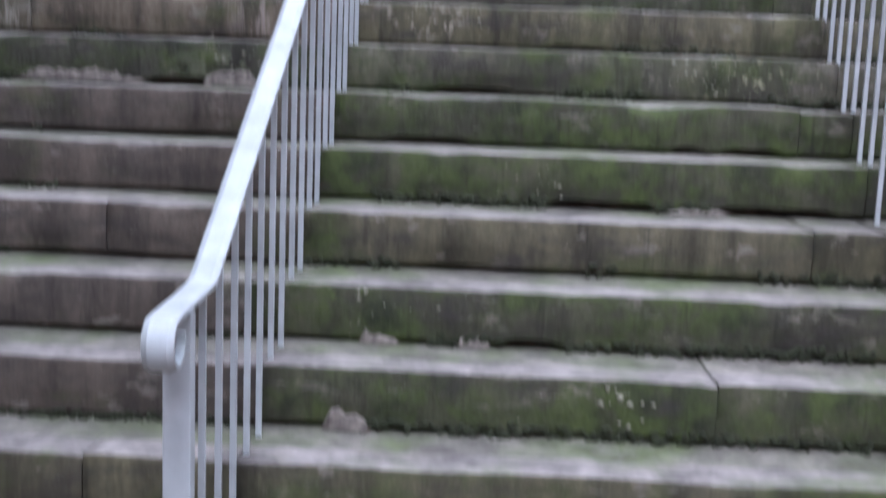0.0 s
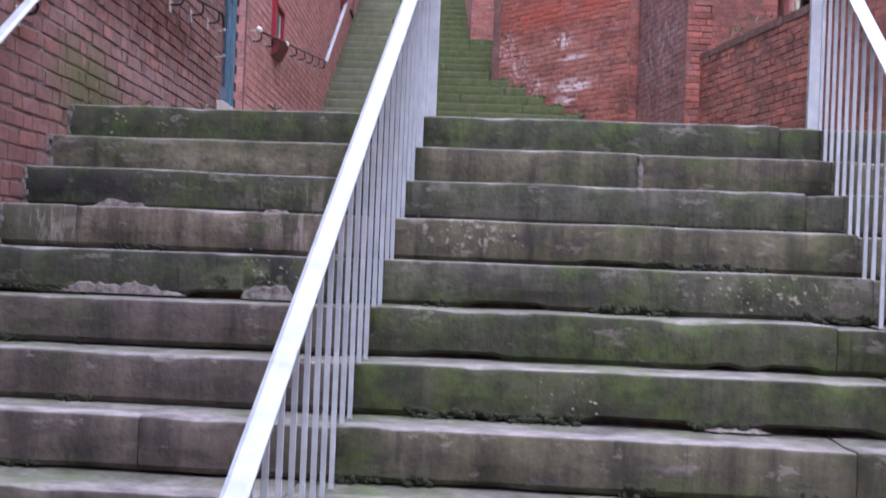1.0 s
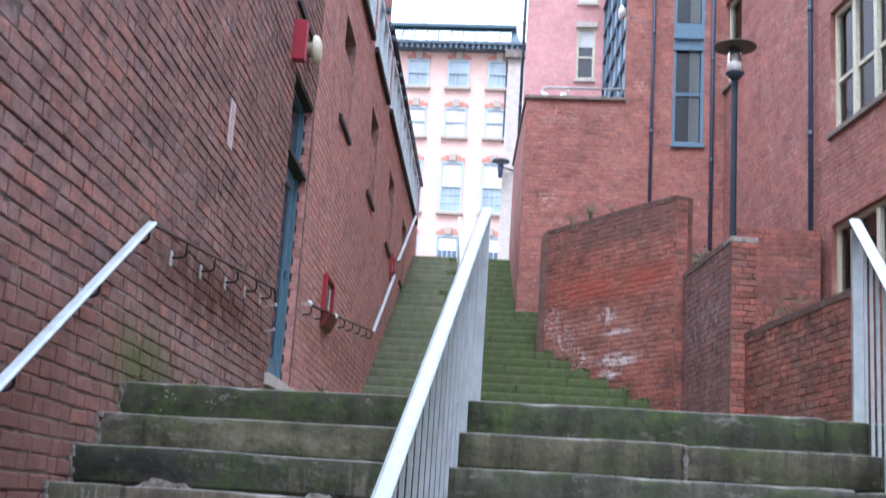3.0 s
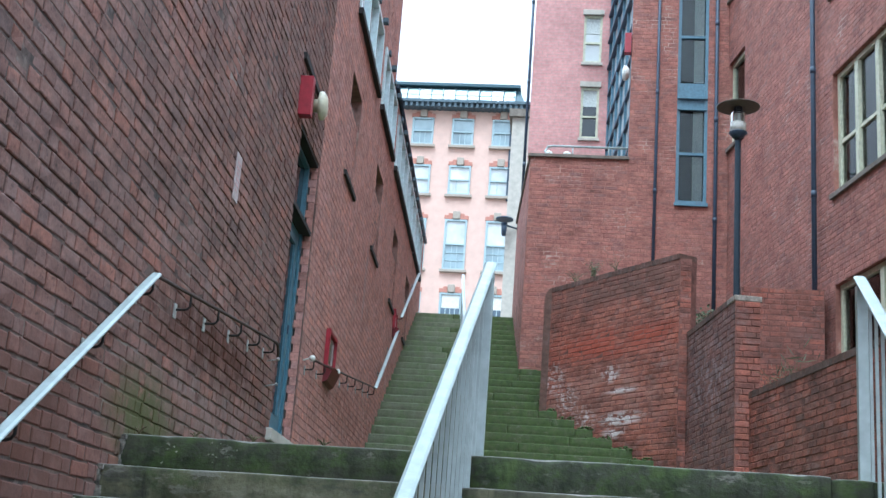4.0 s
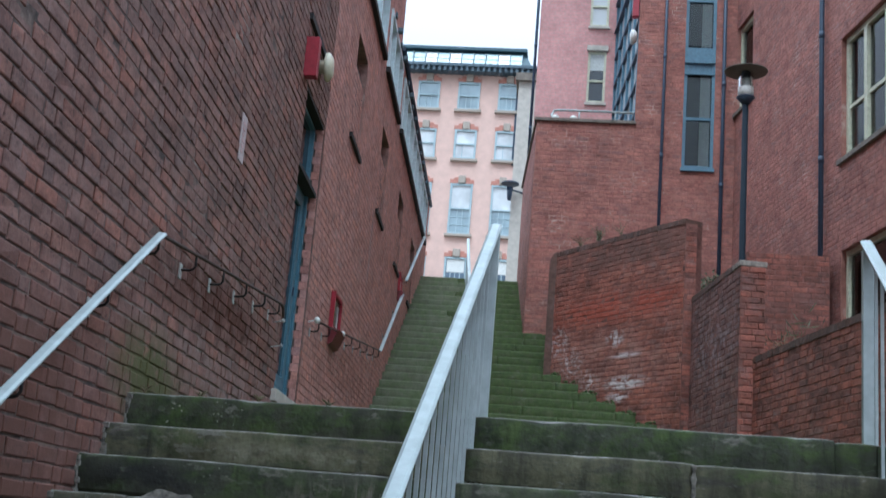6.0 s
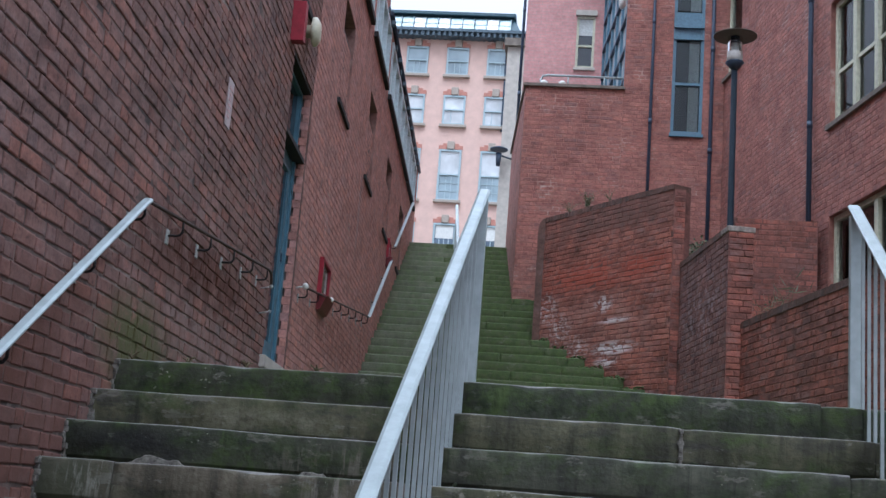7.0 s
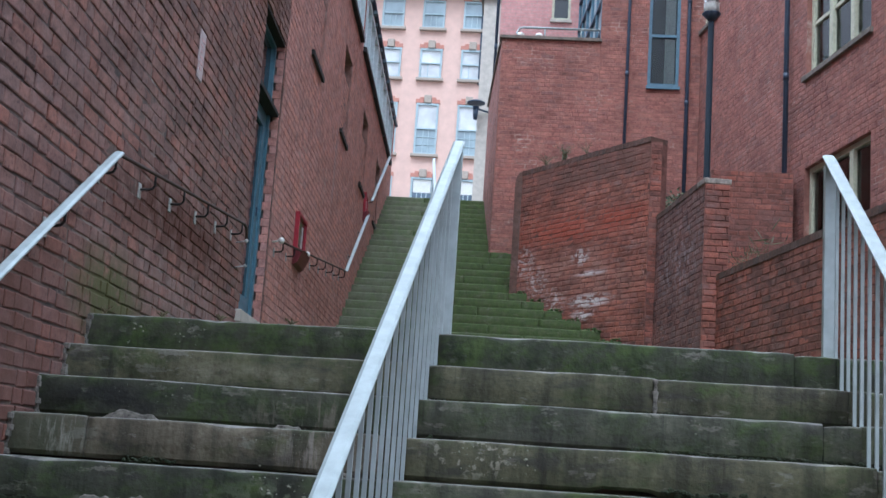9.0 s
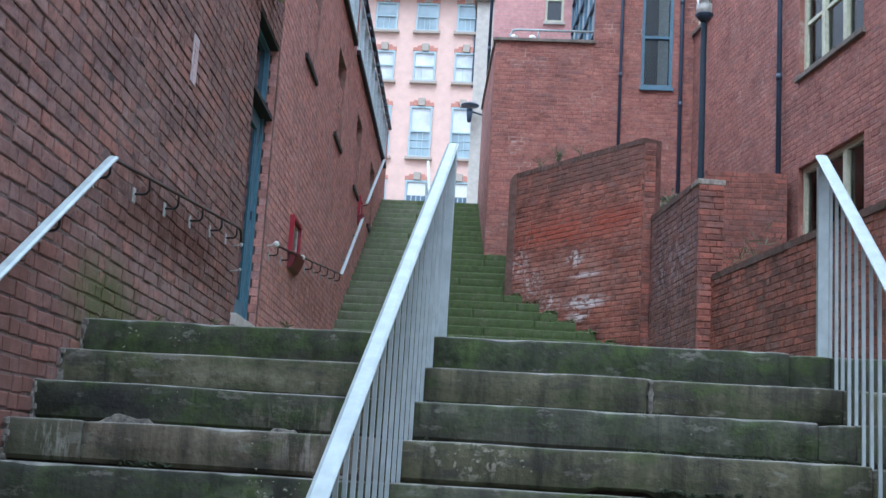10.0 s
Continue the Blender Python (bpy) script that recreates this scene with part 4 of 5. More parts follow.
# ---- the building on the other side: windows, pipes ----
def cream_window(s0, s1, z0, z1, lights):
    win = thing("window_2", "cream painted timber window with a stone sill in red brick", "window", kind="structure")
    frame_on(FACADE, s0, s1, z0, z1, -0.16, -0.07, 0.07, CREAM, win)
    w = (s1 - s0) / lights
    for j in range(lights):
        if j:
            bm = bmesh.new()
            FACADE.box(bm, s0 + j * w - 0.05, s0 + j * w + 0.05, -0.16, -0.06, z0 + 0.07, z1 - 0.07)
            part("mullion", bm, CREAM, win)
        a, b = s0 + j * w + 0.07, s0 + (j + 1) * w - 0.07
        zm = z0 + (z1 - z0) * 0.42
        bm = bmesh.new()
        FACADE.box(bm, a - 0.03, b + 0.03, -0.15, -0.085, zm - 0.025, zm + 0.025)
        part("glazing_bar", bm, CREAM, win)
        for c, d in ((z0 + 0.07, zm - 0.025), (zm + 0.025, z1 - 0.07)):
            bm = bmesh.new()
            FACADE.box(bm, a - 0.02, b + 0.02, -0.125, -0.115, c, d)
            part("pane", bm, GLASS_CLEAR, win)
        # folded grey sheet, added to give the panes a pale sky-reflection tone
        bm = bmesh.new()
        folds = 14
        line = [[bm.verts.new(FACADE.at(a - 0.02 + (b - a + 0.04) * q / folds, -0.245 - 0.012 * (q % 2), z)) for q in range(folds + 1)] for z in (z0 + 0.05, z1 - 0.05)]
        for q in range(folds):
            bm.faces.new((line[0][q], line[0][q + 1], line[1][q + 1], line[1][q]))
        part("grey_folds", bm, PANE_GREY, win, "folded grey sheet for the pale reflection in the glass")
        bm = bmesh.new()
        FACADE.box(bm, b - 0.16, b + 0.01, -0.2, -0.19, z0 + 0.07, z1 - 0.07)
        part("curtain", bm, CURTAIN, win, "pale curtain behind the glass")
    bm = bmesh.new()
    FACADE.box(bm, s0 - 0.06, s1 + 0.06, -0.18, 0.05, z0 - 0.07, z0, 0.006)
    part("sill", bm, COPING, win)
    # black sheet stands in for the dim room behind the glass
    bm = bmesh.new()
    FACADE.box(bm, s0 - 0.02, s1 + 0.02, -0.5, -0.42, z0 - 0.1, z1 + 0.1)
    part("black_room_sheet", bm, BLACK, win)


PANE_GREY = plain("reflection_grey", (0.4, 0.44, 0.47), 0.9, 0.0, 0.5, 4)
CURTAIN = plain("pale_curtain", (0.6, 0.62, 0.6), 0.9, 0.0, 0.3, 30)
for s0, s1, z0, z1 in FACADE_HOLES[2:]:
    cream_window(s0, s1, z0, z1, 3)
for s0, s1, z0, z1 in FACADE_HOLES[:2]:
    cream_window(s0, s1, z0, z1, 1)


def downpipe(label, pts, r=0.05):
    pipe = thing("drainpipe", label, "pipe", "drainpipes")
    bm = bmesh.new()
    tube(bm, pts, r, 12)
    part("pipe", bm, NAVY, pipe)
    (x, y, z0), z1 = pts[0], pts[1][2]
    for z in np.arange(z0 + 1.1, z1, 1.9):
        bm = bmesh.new()
        tube(bm, [(x, y, z - 0.05), (x, y, z + 0.05)], r * 1.16, 12)
        part("collar", bm, NAVY, pipe)


a, b = FACADE.at(-4.47, 0.08, 0.2), FACADE.at(-4.47, 0.08, 14)
downpipe("dark blue iron drainpipe on the red brick wall", [tuple(a), tuple(b)], 0.037)
downpipe("dark blue iron drainpipe on the brick block", [(1.586, 15.0, 1.5), (1.586, 15.0, 14)], 0.028)
downpipe("dark blue iron drainpipe in the brick corner", [(2.64, 15.0, 1.0), (2.64, 15.0, 14)], 0.034)
# a shallow brick pier on the wall and the low block behind the garden wall
bm = bmesh.new()
box(bm, 2.5, 3.6, 10.6, 10.9, 0.4, 3.6)
part("low_block", bm, MORTAR_RED, wall_east)

TEAL_MID = plain("mid_teal_paint", (0.11, 0.205, 0.275), 0.45)
blue = thing("window_3", "tall teal framed window with spandrel panels in red brick", "window", kind="structure")
frame_on(FRONT, BLUE[0], BLUE[1], BLUE[2], BLUE[3], -0.12, -0.02, 0.055, TEAL_MID, blue)
for z in (6.25, 8.55, 10.85):
    bm = bmesh.new()
    FRONT.box(bm, 2.005, 2.445, -0.1, -0.03, z + 0.90, z + 0.95)
    part("glazing_bar", bm, TEAL_MID, blue)
    bm = bmesh.new()
    FRONT.box(bm, 2.005, 2.445, -0.10, -0.04, z + 1.78, z + 2.3)
    FRONT.box(bm, 1.96, 2.49, -0.04, 0.02, z + 1.98, z + 2.03)
    FRONT.box(bm, 1.96, 2.49, -0.04, 0.01, z + 1.76, z + 1.81)
    part("spandrel", bm, TEAL_MID, blue)
    for p, q in ((z + 0.05, z + 0.9), (z + 0.95, z + 1.78)):
        bm = bmesh.new()
        FRONT.box(bm, 2.005, 2.445, -0.085, -0.075, p, q)
        part("pane", bm, GLASS_CLEAR, blue)
        bm = bmesh.new()
        FRONT.box(bm, 2.25, 2.43, -0.13, -0.12, p, q)
        part("curtain", bm, CURTAIN, blue)
bm = bmesh.new()
FRONT.box(bm, 1.93, 2.52, -0.12, 0.05, 6.17, 6.23)
part("sill", bm, TEAL_MID, blue)
# darkness of the interior put in as a black sheet
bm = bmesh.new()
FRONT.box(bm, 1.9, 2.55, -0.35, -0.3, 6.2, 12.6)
part("black_room_sheet", bm, BLACK, blue)

bay = thing("window_4", "glazed teal stair bay beside the tower", "window", kind="structure")
bm = bmesh.new()
GLAZED.box(bm, 0.05, 3.5, -0.08, -0.05, 7.0, 14.4)
part("pane", bm, GLASS_BRIGHT, bay)
for s in (0.05, 0.75, 1.45, 2.15, 2.85, 3.45):
    bm = bmesh.new()
    GLAZED.box(bm, s, s + 0.06, -0.05, 0.0, 7.0, 14.4)
    part("mullion", bm, TEAL_MID, bay)
for z in np.arange(7.2, 14.3, 0.62):
    bm = bmesh.new()
    GLAZED.box(bm, 0.06, 3.5, -0.05, 0.008 + 0.03 * (int(z * 10) % 2), z, z + 0.05)
    part("transom", bm, NAVY, bay)

# tower windows, terrace coping and rail
for a, b, c, d in PINK_WIN:
    win = thing("window_5", "white sash window with a pale stone head in pinkish brick", "window", kind="structure")
    frame_on(TOWER, a, b, c, d, -0.1, -0.02, 0.05, CREAM, win)
    bm = bmesh.new()
    TOWER.box(bm, a + 0.05, b - 0.05, -0.09, -0.03, (c + d) / 2 - 0.1, (c + d) / 2 - 0.06)
    part("meeting_rail", bm, CREAM, win)
    bm = bmesh.new()
    TOWER.box(bm, a + 0.05, b - 0.05, -0.08, -0.07, c + 0.05, d - 0.05)
    part("pane", bm, GLASS if c < 9 else GLASS_BRIGHT, win)
    bm = bmesh.new()
    TOWER.box(bm, a + 0.05, b - 0.05, -0.068, -0.06, d - 0.42, d - 0.05)
    part("blind", bm, CURTAIN, win)
    bm = bmesh.new()
    TOWER.box(bm, a - 0.03, b + 0.03, -0.05, 0.05, d, d + 0.12, 0.01)
    part("head", bm, PALE_STONE, win)
    bm = bmesh.new()
    TOWER.box(bm, a - 0.03, b + 0.03, -0.05, 0.05, c - 0.06, c, 0.006)
    part("sill", bm, PALE_STONE, win)
downpipe("dark grey iron drainpipe on the corner of the tower", [(-0.93, 18.62, 7.0), (-0.93, 18.62, 14.4)], 0.032)
coping = thing("terrace_coping", "thin dark stone coping on the brick block", "coping", kind="structure")
bm = bmesh.new()
FRONT.box(bm, -0.70, 1.12, -0.36, 0.05, 7.0, 7.06, 0.008)
SIDE.box(bm, 0.37, 4.3, -0.3, 0.04, 7.0, 7.06, 0.008)
part("stone", bm, COPING, coping)
rail = thing("terrace_rail", "thin pale metal rail on the terrace edge", "railing")
bm = bmesh.new()
tube(bm, [(-0.36, 15.2, 7.07), (-0.40, 15.2, 7.16), (-0.36, 15.2, 7.24), (-0.28, 15.2, 7.26), (1.09, 15.2, 7.26)], 0.022, 10)
part("bar", bm, STEEL, rail)
for x in (0.1, 0.75):
    bm = bmesh.new()
    tube(bm, [(x, 15.2, 7.05), (x, 15.2, 7.26)], 0.014, 8)
    part("post", bm, STEEL, rail)
for x in (-0.33, 0.0):
    bm = bmesh.new()
    bmesh.ops.create_icosphere(bm, subdivisions=2, radius=0.07)
    for v in bm.verts:
        v.co.z *= 0.8
    ob = part("terrace_lamp", bm, WHITE)
    ob.matrix_world = Matrix.Translation((x, 15.17, 7.10))
    tagged(ob, "small round white lamp on the terrace edge", "lamp", "terrace lamps")
red2 = thing("alarm_box", "red alarm box on the corner of the brick block", "alarm", at=pose(1.03, 15.2, 9.3))
bm = bmesh.new()
box(bm, -0.06, 0.06, -0.14, 0.0, -0.2, 0.2, bevel=0.01)
part("casing", bm, RED, red2)
bell2 = thing("bell_lamp", "round white bell on the corner of the brick block", "bell", at=pose(1.02, 15.15, 8.72))
bm = bmesh.new()
tube(bm, [(0.05, 0, 0), (0, 0, 0), (-0.05, 0, 0), (-0.08, 0, 0)], [0.08, 0.14, 0.14, 0.05], 20)
part("dome", bm, WHITE, bell2)

# ---- pink town house ----
ROWS = [(20.85, 22.31), (18.23, 19.77), (14.34, 16.93), (10.6, 13.16)]
HOUSE_PAINT = plain("pale_blue_grey_paint", (0.4, 0.5, 0.53), 0.5)
KEY = plain("stained_keystone", (0.42, 0.36, 0.3), 0.85)
VOUSSOIR = plain("red_rubbed_brick", (0.52, 0.24, 0.18), 0.85)
for r, (c, d) in enumerate(ROWS):
    for j in range(-1, 5):
        x0 = -8.33 + 2.05 * j
        house_win = new("window")
        house_win.parent = pink_house
        g = bmesh.new()
        for p in ((x0, x0 + 0.09, c, d), (x0 + 1.02, x0 + 1.11, c, d), (x0 + 0.09, x0 + 1.02, d - 0.09, d), (x0 + 0.09, x0 + 1.02, c, c + 0.08), (x0 + 0.09, x0 + 1.02, (c + d) / 2 - 0.03, (c + d) / 2 + 0.03)):
            box(g, p[0], p[1], 51.9, 52.04, p[2], p[3])
        for q in (0.36, 0.64):
            if r != 1 or q < 0.5:
                box(g, x0 + 0.09 + 0.93 * q - 0.015, x0 + 0.09 + 0.93 * q + 0.015, 51.94, 52.0, c + 0.08, (c + d) / 2 - 0.03)
        part("sash", g, HOUSE_PAINT, house_win)
        g = bmesh.new()
        box(g, x0 + 0.05, x0 + 1.06, 51.985, 52.02, c, d)
        part("pane", g, GLASS_MID if r == 0 else GLASS_BRIGHT if r < 3 else GLASS_SLATE, house_win)
        if r == 2:
            g = bmesh.new()
            box(g, x0 + 0.09, x0 + 1.02, 51.972, 51.984, c + 0.08, (c + d) / 2 - 0.03)
            part("lower_pane", g, GLASS_MID, house_win)
            for q in (0.33, 0.67):
                g = bmesh.new()
                zq = c + 0.08 + ((d - c) / 2 - 0.11) * q
                box(g, x0 + 0.09, x0 + 1.02, 51.945, 51.971, zq - 0.015, zq + 0.015)
                part("glazing_bar", g, HOUSE_PAINT, house_win)
        if r == 3:
            g = bmesh.new()
            box(g, x0 + 0.12, x0 + 0.99, 51.965, 51.983, d - 0.75, d - 0.1)
            part("blind", g, WHITE, house_win)
            for q in (0.25, 0.5, 0.75):
                g = bmesh.new()
                box(g, x0 + 0.09 + 0.93 * q - 0.02, x0 + 0.09 + 0.93 * q + 0.02, 51.95, 51.984, c + 0.08, d - 0.75)
                part("glazing_bar", g, HOUSE_PAINT, house_win)
        g = bmesh.new()
        box(g, x0 - 0.12, x0 + 1.23, 51.8, 52.05, c - 0.14, c, bevel=0.02)
        part("sill", g, KEY, house_win)
        g = bmesh.new()
        box(g, x0 + 0.38, x0 + 0.73, 51.84, 52.05, d + 0.02, d + 0.42, bevel=0.03)
        part("keystone", g, KEY, house_win)
        for sgn in (-1, 1):
            for q in range(2):
                g = bmesh.new()
                cx = x0 + 0.555 + sgn * (0.30 + 0.2 * q)
                box(g, cx - 0.1, cx + 0.1, 51.93, 52.03, d + 0.02, d + 0.32 - 0.1 * q, bevel=0.01)
                part("voussoir", g, VOUSSOIR, house_win)
bm = bmesh.new()
box(bm, -16.2, 0.6, 51.5, 52.1, 22.75, 22.95)
box(bm, -16.3, 0.7, 51.3, 52.1, 22.95, 23.1)
part("cornice", bm, SLATE, pink_house)
for i in range(58):
    g = bmesh.new()
    box(g, -16 + i * 0.28, -15.88 + i * 0.28, 51.35, 52.05, 22.72, 22.95)
    part("cornice_block", g, SLATE, pink_house)
bm = bmesh.new()
roof = [(-16, 52.0, 23.1), (-2.55, 52.0, 23.1), (-2.55, 60, 23.1), (-16, 60, 23.1), (-15.6, 52.5, 24.2), (-3.0, 52.5, 24.2), (-3.0, 59.5, 24.2), (-15.6, 59.5, 24.2)]
vs = [bm.verts.new(p) for p in roof]
for f in ((0, 1, 5, 4), (1, 2, 6, 5), (2, 3, 7, 6), (3, 0, 4, 7), (4, 5, 6, 7)):
    bm.faces.new([vs[i] for i in f])
box(bm, -15.8, -2.93, 52.2, 59.6, 24.22, 24.36)
box(bm, -15.75, -2.98, 52.3, 59.5, 24.36, 24.42)
part("mansard", bm, plain("dark_teal_roof", (0.05, 0.1, 0.125), 0.5), pink_house)
bm = bmesh.new()
vs = [bm.verts.new(q) for q in ((-15.4, 52.8, 24.36), (-3.1, 52.8, 24.36), (-3.1, 59, 24.36), (-15.4, 59, 24.36), (-14.6, 53.8, 24.66), (-4.6, 53.8, 24.66), (-4.6, 58, 24.66), (-14.6, 58, 24.66))]
for f in ((0, 1, 5, 4), (1, 2, 6, 5), (2, 3, 7, 6), (3, 0, 4, 7), (4, 5, 6, 7)):
    bm.faces.new([vs[i] for i in f])
part("roof_top", bm, plain("pale_lead_roof", (0.36, 0.4, 0.42), 0.6), pink_house)
DORMER_GLASS = glass_material("pale_teal_window_glass", (0.3, 0.45, 0.47), 0.2)
for i in range(6):
    for q in range(3):
        g = bmesh.new()
        x = -3.47 - 1.87 * i - 0.62 * q
        lean = Matrix.Translation((x, 52.02, 23.3)) @ Matrix.Rotation(radians(-24), 4, "X")
        box(g, -0.27, 0.27, -0.03, 0.02, 0.0, 0.8, lean)
        pane = part("dormer_pane", g, GLASS_BRIGHT if q == 1 + (i % 2) else DORMER_GLASS, pink_house)
        g = bmesh.new()
        box(g, -0.27, 0.27, -0.05, -0.031, 0.38, 0.42, lean)
        box(g, 0.275, 0.305, -0.06, 0.02, 0.0, 0.86, lean)
        part("glazing_bar", g, HOUSE_PAINT, pane)
g = bmesh.new()
box(g, -3.33, -3.2, 51.9, 52.06, 18, 22.7)
part("drainpipe", g, NAVY, pink_house)

# bracket lamp on the cream corner
bl = thing("wall_lamp", "wall lamp with a disc shade on the cream corner house", "lamp", at=pose(-1.95, 29.6, 10.2))
bm = bmesh.new()
tube(bm, [(0.4, 0.4, -0.15), (0.0, 0.0, -0.15)], 0.03, 8)
tube(bm, [(0, 0, -0.5), (0, 0, -0.1)], [0.06, 0.1], 10)
part("arm", bm, NAVY, bl)
bm = bmesh.new()
tube(bm, [(0, 0, 0), (0, 0, 0.04), (0, 0, 0.12)], [0.27, 0.27, 0.07], 24)
part("shade", bm, NAVY, bl)
bm = bmesh.new()
box(bm, -2.02, 4.1, 29.85, 40, 13.7, 13.95)
part("cornice", bm, COPING, cream_house)

# ---- the street lamp ----
lamp = thing("street_lamp", "dark street lamp with a wide disc shade behind the garden walls", "lamp", at=pose(2.34, 9.9, 0.21))
bm = bmesh.new()
tube(bm, [(0, 0, 0.2), (0, 0, 1.5), (0, 0, 5.24)], [0.06, 0.045, 0.04], 14)
POLE = plain("matt_dark_pole_paint", (0.013, 0.02, 0.03), 0.75)
POLE.node_tree.nodes["Principled BSDF"].inputs["Specular IOR Level"].default_value = 0.2
part("pole", bm, POLE, lamp)
bm = bmesh.new()
tube(bm, [(0, 0, 5.25), (0, 0, 5.345), (0, 0, 5.355)], [0.042, 0.125, 0.12], 24)
part("collar", bm, NAVY, lamp)
bm = bmesh.new()
tube(bm, [(0, 0, 5.355), (0, 0, 5.36), (0, 0, 5.49), (0, 0, 5.50), (0, 0, 5.74)], [0.02, 0.105, 0.105, 0.055, 0.055], 24)
part("globe", bm, WHITE, lamp, "pale lamp glass")
bm = bmesh.new()
tube(bm, [(0, 0, 5.495), (0, 0, 5.71)], 0.098, 24, False)
part("glass_cylinder", bm, GLASS_CLEAR, lamp, "clear lamp glass")
for i in range(4):
    bm = bmesh.new()
    tube(bm, [(0, 0, 5.62 + 0.024 * i), (0, 0, 5.626 + 0.024 * i)], 0.09, 24)
    part("louvre", bm, NAVY, lamp)
bm = bmesh.new()
tube(bm, [(0, 0, 5.715), (0, 0, 5.725), (0, 0, 5.78), (0, 0, 5.80)], [0.285, 0.29, 0.09, 0.03], 40)
part("shade", bm, plain("dull_olive_shade", (0.13, 0.125, 0.1), 0.6), lamp, "dull olive metal disc")


# ---- copings and weeds ----
def coping_bricks(plane, s0, s1, z, parent, thick):
    """Brick on edge along the top of a wall."""
    rnd = random.Random(int(s1 * 100))
    n = int((s1 - s0) / 0.075)
    for i in range(n):
        bm = bmesh.new()
        plane.box(bm, s0 + i * 0.075 + 0.003, s0 + (i + 1) * 0.075 - 0.003, -thick - 0.005, 0.012 + rnd.uniform(-0.003, 0.003), z, z + 0.075 + rnd.uniform(-0.004, 0.004))
        part("coping_brick", bm, COPING_BRICK, parent)


COPING_BRICK = brick_material("dark_coping_brick", [(0.0, (0.11, 0.06, 0.045)), (0.5, (0.15, 0.075, 0.055)), (1.0, (0.1, 0.07, 0.06))], 0.6)
coping_bricks(LOW, -2.6, 3.0, 1.73, wall_low, 0.3)
coping_bricks(PIER, 0.32, 2.85, 2.885, wall_pier, 0.3)
coping_bricks(RETAIN, 0.0, 3.0, 4.0, wall_retain, 0.3)
bm = bmesh.new()
PIER.box(bm, -0.01, 0.31, -0.32, 0.015, 2.89, 2.96, 0.012)
part("pier_cap", bm, plain("broken_cap_stone", (0.33, 0.29, 0.25), 0.9, 0.0, 0.6, 25), wall_pier, "pale broken cap stone")
# rounded wall end in the dark coping brick
bm = bmesh.new()
crown = [(-0.108 - 0.112 * math.sin(a), 3.86 + 0.21 * math.cos(a)) for a in np.linspace(0, math.pi / 2, 9)]
outline = [(-0.108, 1.6), (-0.22, 1.6)] + crown[::-1]
rows = [[bm.verts.new((x, y, z)) for x, z in outline] for y in (13.13, 13.42)]
for k in range(len(outline)):
    m = (k + 1) % len(outline)
    bm.faces.new((rows[0][k], rows[1][k], rows[1][m], rows[0][m]))
bm.faces.new(rows[0][::-1])
bm.faces.new(rows[1])
bmesh.ops.recalc_face_normals(bm, faces=bm.faces[:])
part("end_stone", bm, COPING_BRICK, wall_retain, "dark rounded end of the retaining wall")


def leaf_material(name, a, b):
    m, n, l, bs = material(name, 0.6)
    l.new(ramp(n, l, piece_random(n, l), [(0.0, a), (1.0, b)]), bs.inputs["Base Color"])
    return m


LEAF = leaf_material("weed_leaf", (0.06, 0.08, 0.045), (0.15, 0.17, 0.09))
STEM = plain("weed_stem", (0.12, 0.1, 0.05), 0.8)


def weed(label, x, y, z, size, stems, seed, grassy=False):
    rnd = random.Random(seed)
    plant = thing("weed", label, "plant", "weeds", at=pose(x, y, z))
    st, lv = bmesh.new(), bmesh.new()
    for i in range(stems):
        a = rnd.uniform(0, 6.283)
        reach, up = size * rnd.uniform(0.1, 0.45 if not grassy else 0.8), size * rnd.uniform(0.6, 1.2)
        pts = [(math.cos(a) * reach * t * t, math.sin(a) * reach * t * t * 0.6, up * (t - 0.35 * t * t)) for t in (0, 0.25, 0.5, 0.75, 1.0)]
        tube(st, pts, [0.006, 0.005, 0.004, 0.003, 0.002], 5)
        for t in range(26 if not grassy else 3):
            p = Vector(pts[rnd.randint(1, 4)]) + Vector((rnd.uniform(-1, 1), rnd.uniform(-1, 1), rnd.uniform(-1, 1))) * size * 0.07
            d = Vector((rnd.uniform(-1, 1), rnd.uniform(-1, 1), rnd.uniform(-0.3, 1))).normalized() * size * (0.055 if not grassy else 0.22)
            w = d.cross(Vector((rnd.uniform(-1, 1), rnd.uniform(-1, 1), 0.2))).normalized() * size * (0.02 if not grassy else 0.008)
            q = [lv.verts.new(v) for v in (p, p + d * 0.45 + w, p + d, p + d * 0.45 - w)]
            lv.faces.new(q)
    part("stalk", st, STEM, plant)
    part("foliage", lv, LEAF, plant)


bm = bmesh.new()
box(bm, 2.12, 2.75, 10.92, 14.8, 0.3, 2.75)
part("planter_soil", bm, GROUND, ground)
bm = bmesh.new()
box(bm, 2.75, 3.8, 6.4, 10.55, -0.3, 1.55)
part("garden_soil", bm, GROUND, ground)
weed("arching green weed growing on the retaining wall", 0.52, 12.42, 4.06, 0.4, 12, 3)
weed("leafy green weed behind the pier wall", 2.22, 11.5, 2.75, 0.95, 40, 4)
weed("leafy green weed behind the pier wall", 2.25, 11.15, 2.75, 0.72, 26, 8)
weed("dry grassy weed behind the garden wall", 2.72, 8.9, 1.55, 1.0, 30, 5, True)
weed("dry grassy weed behind the garden wall", 2.85, 8.5, 1.55, 0.9, 18, 6, True)
weed("dry straggling weed on the coping of the retaining wall", 0.25, 12.8, 4.06, 0.34, 12, 11, True)
weed("dry straggling weed on the coping of the retaining wall", 0.85, 12.0, 4.06, 0.28, 10, 12, True)
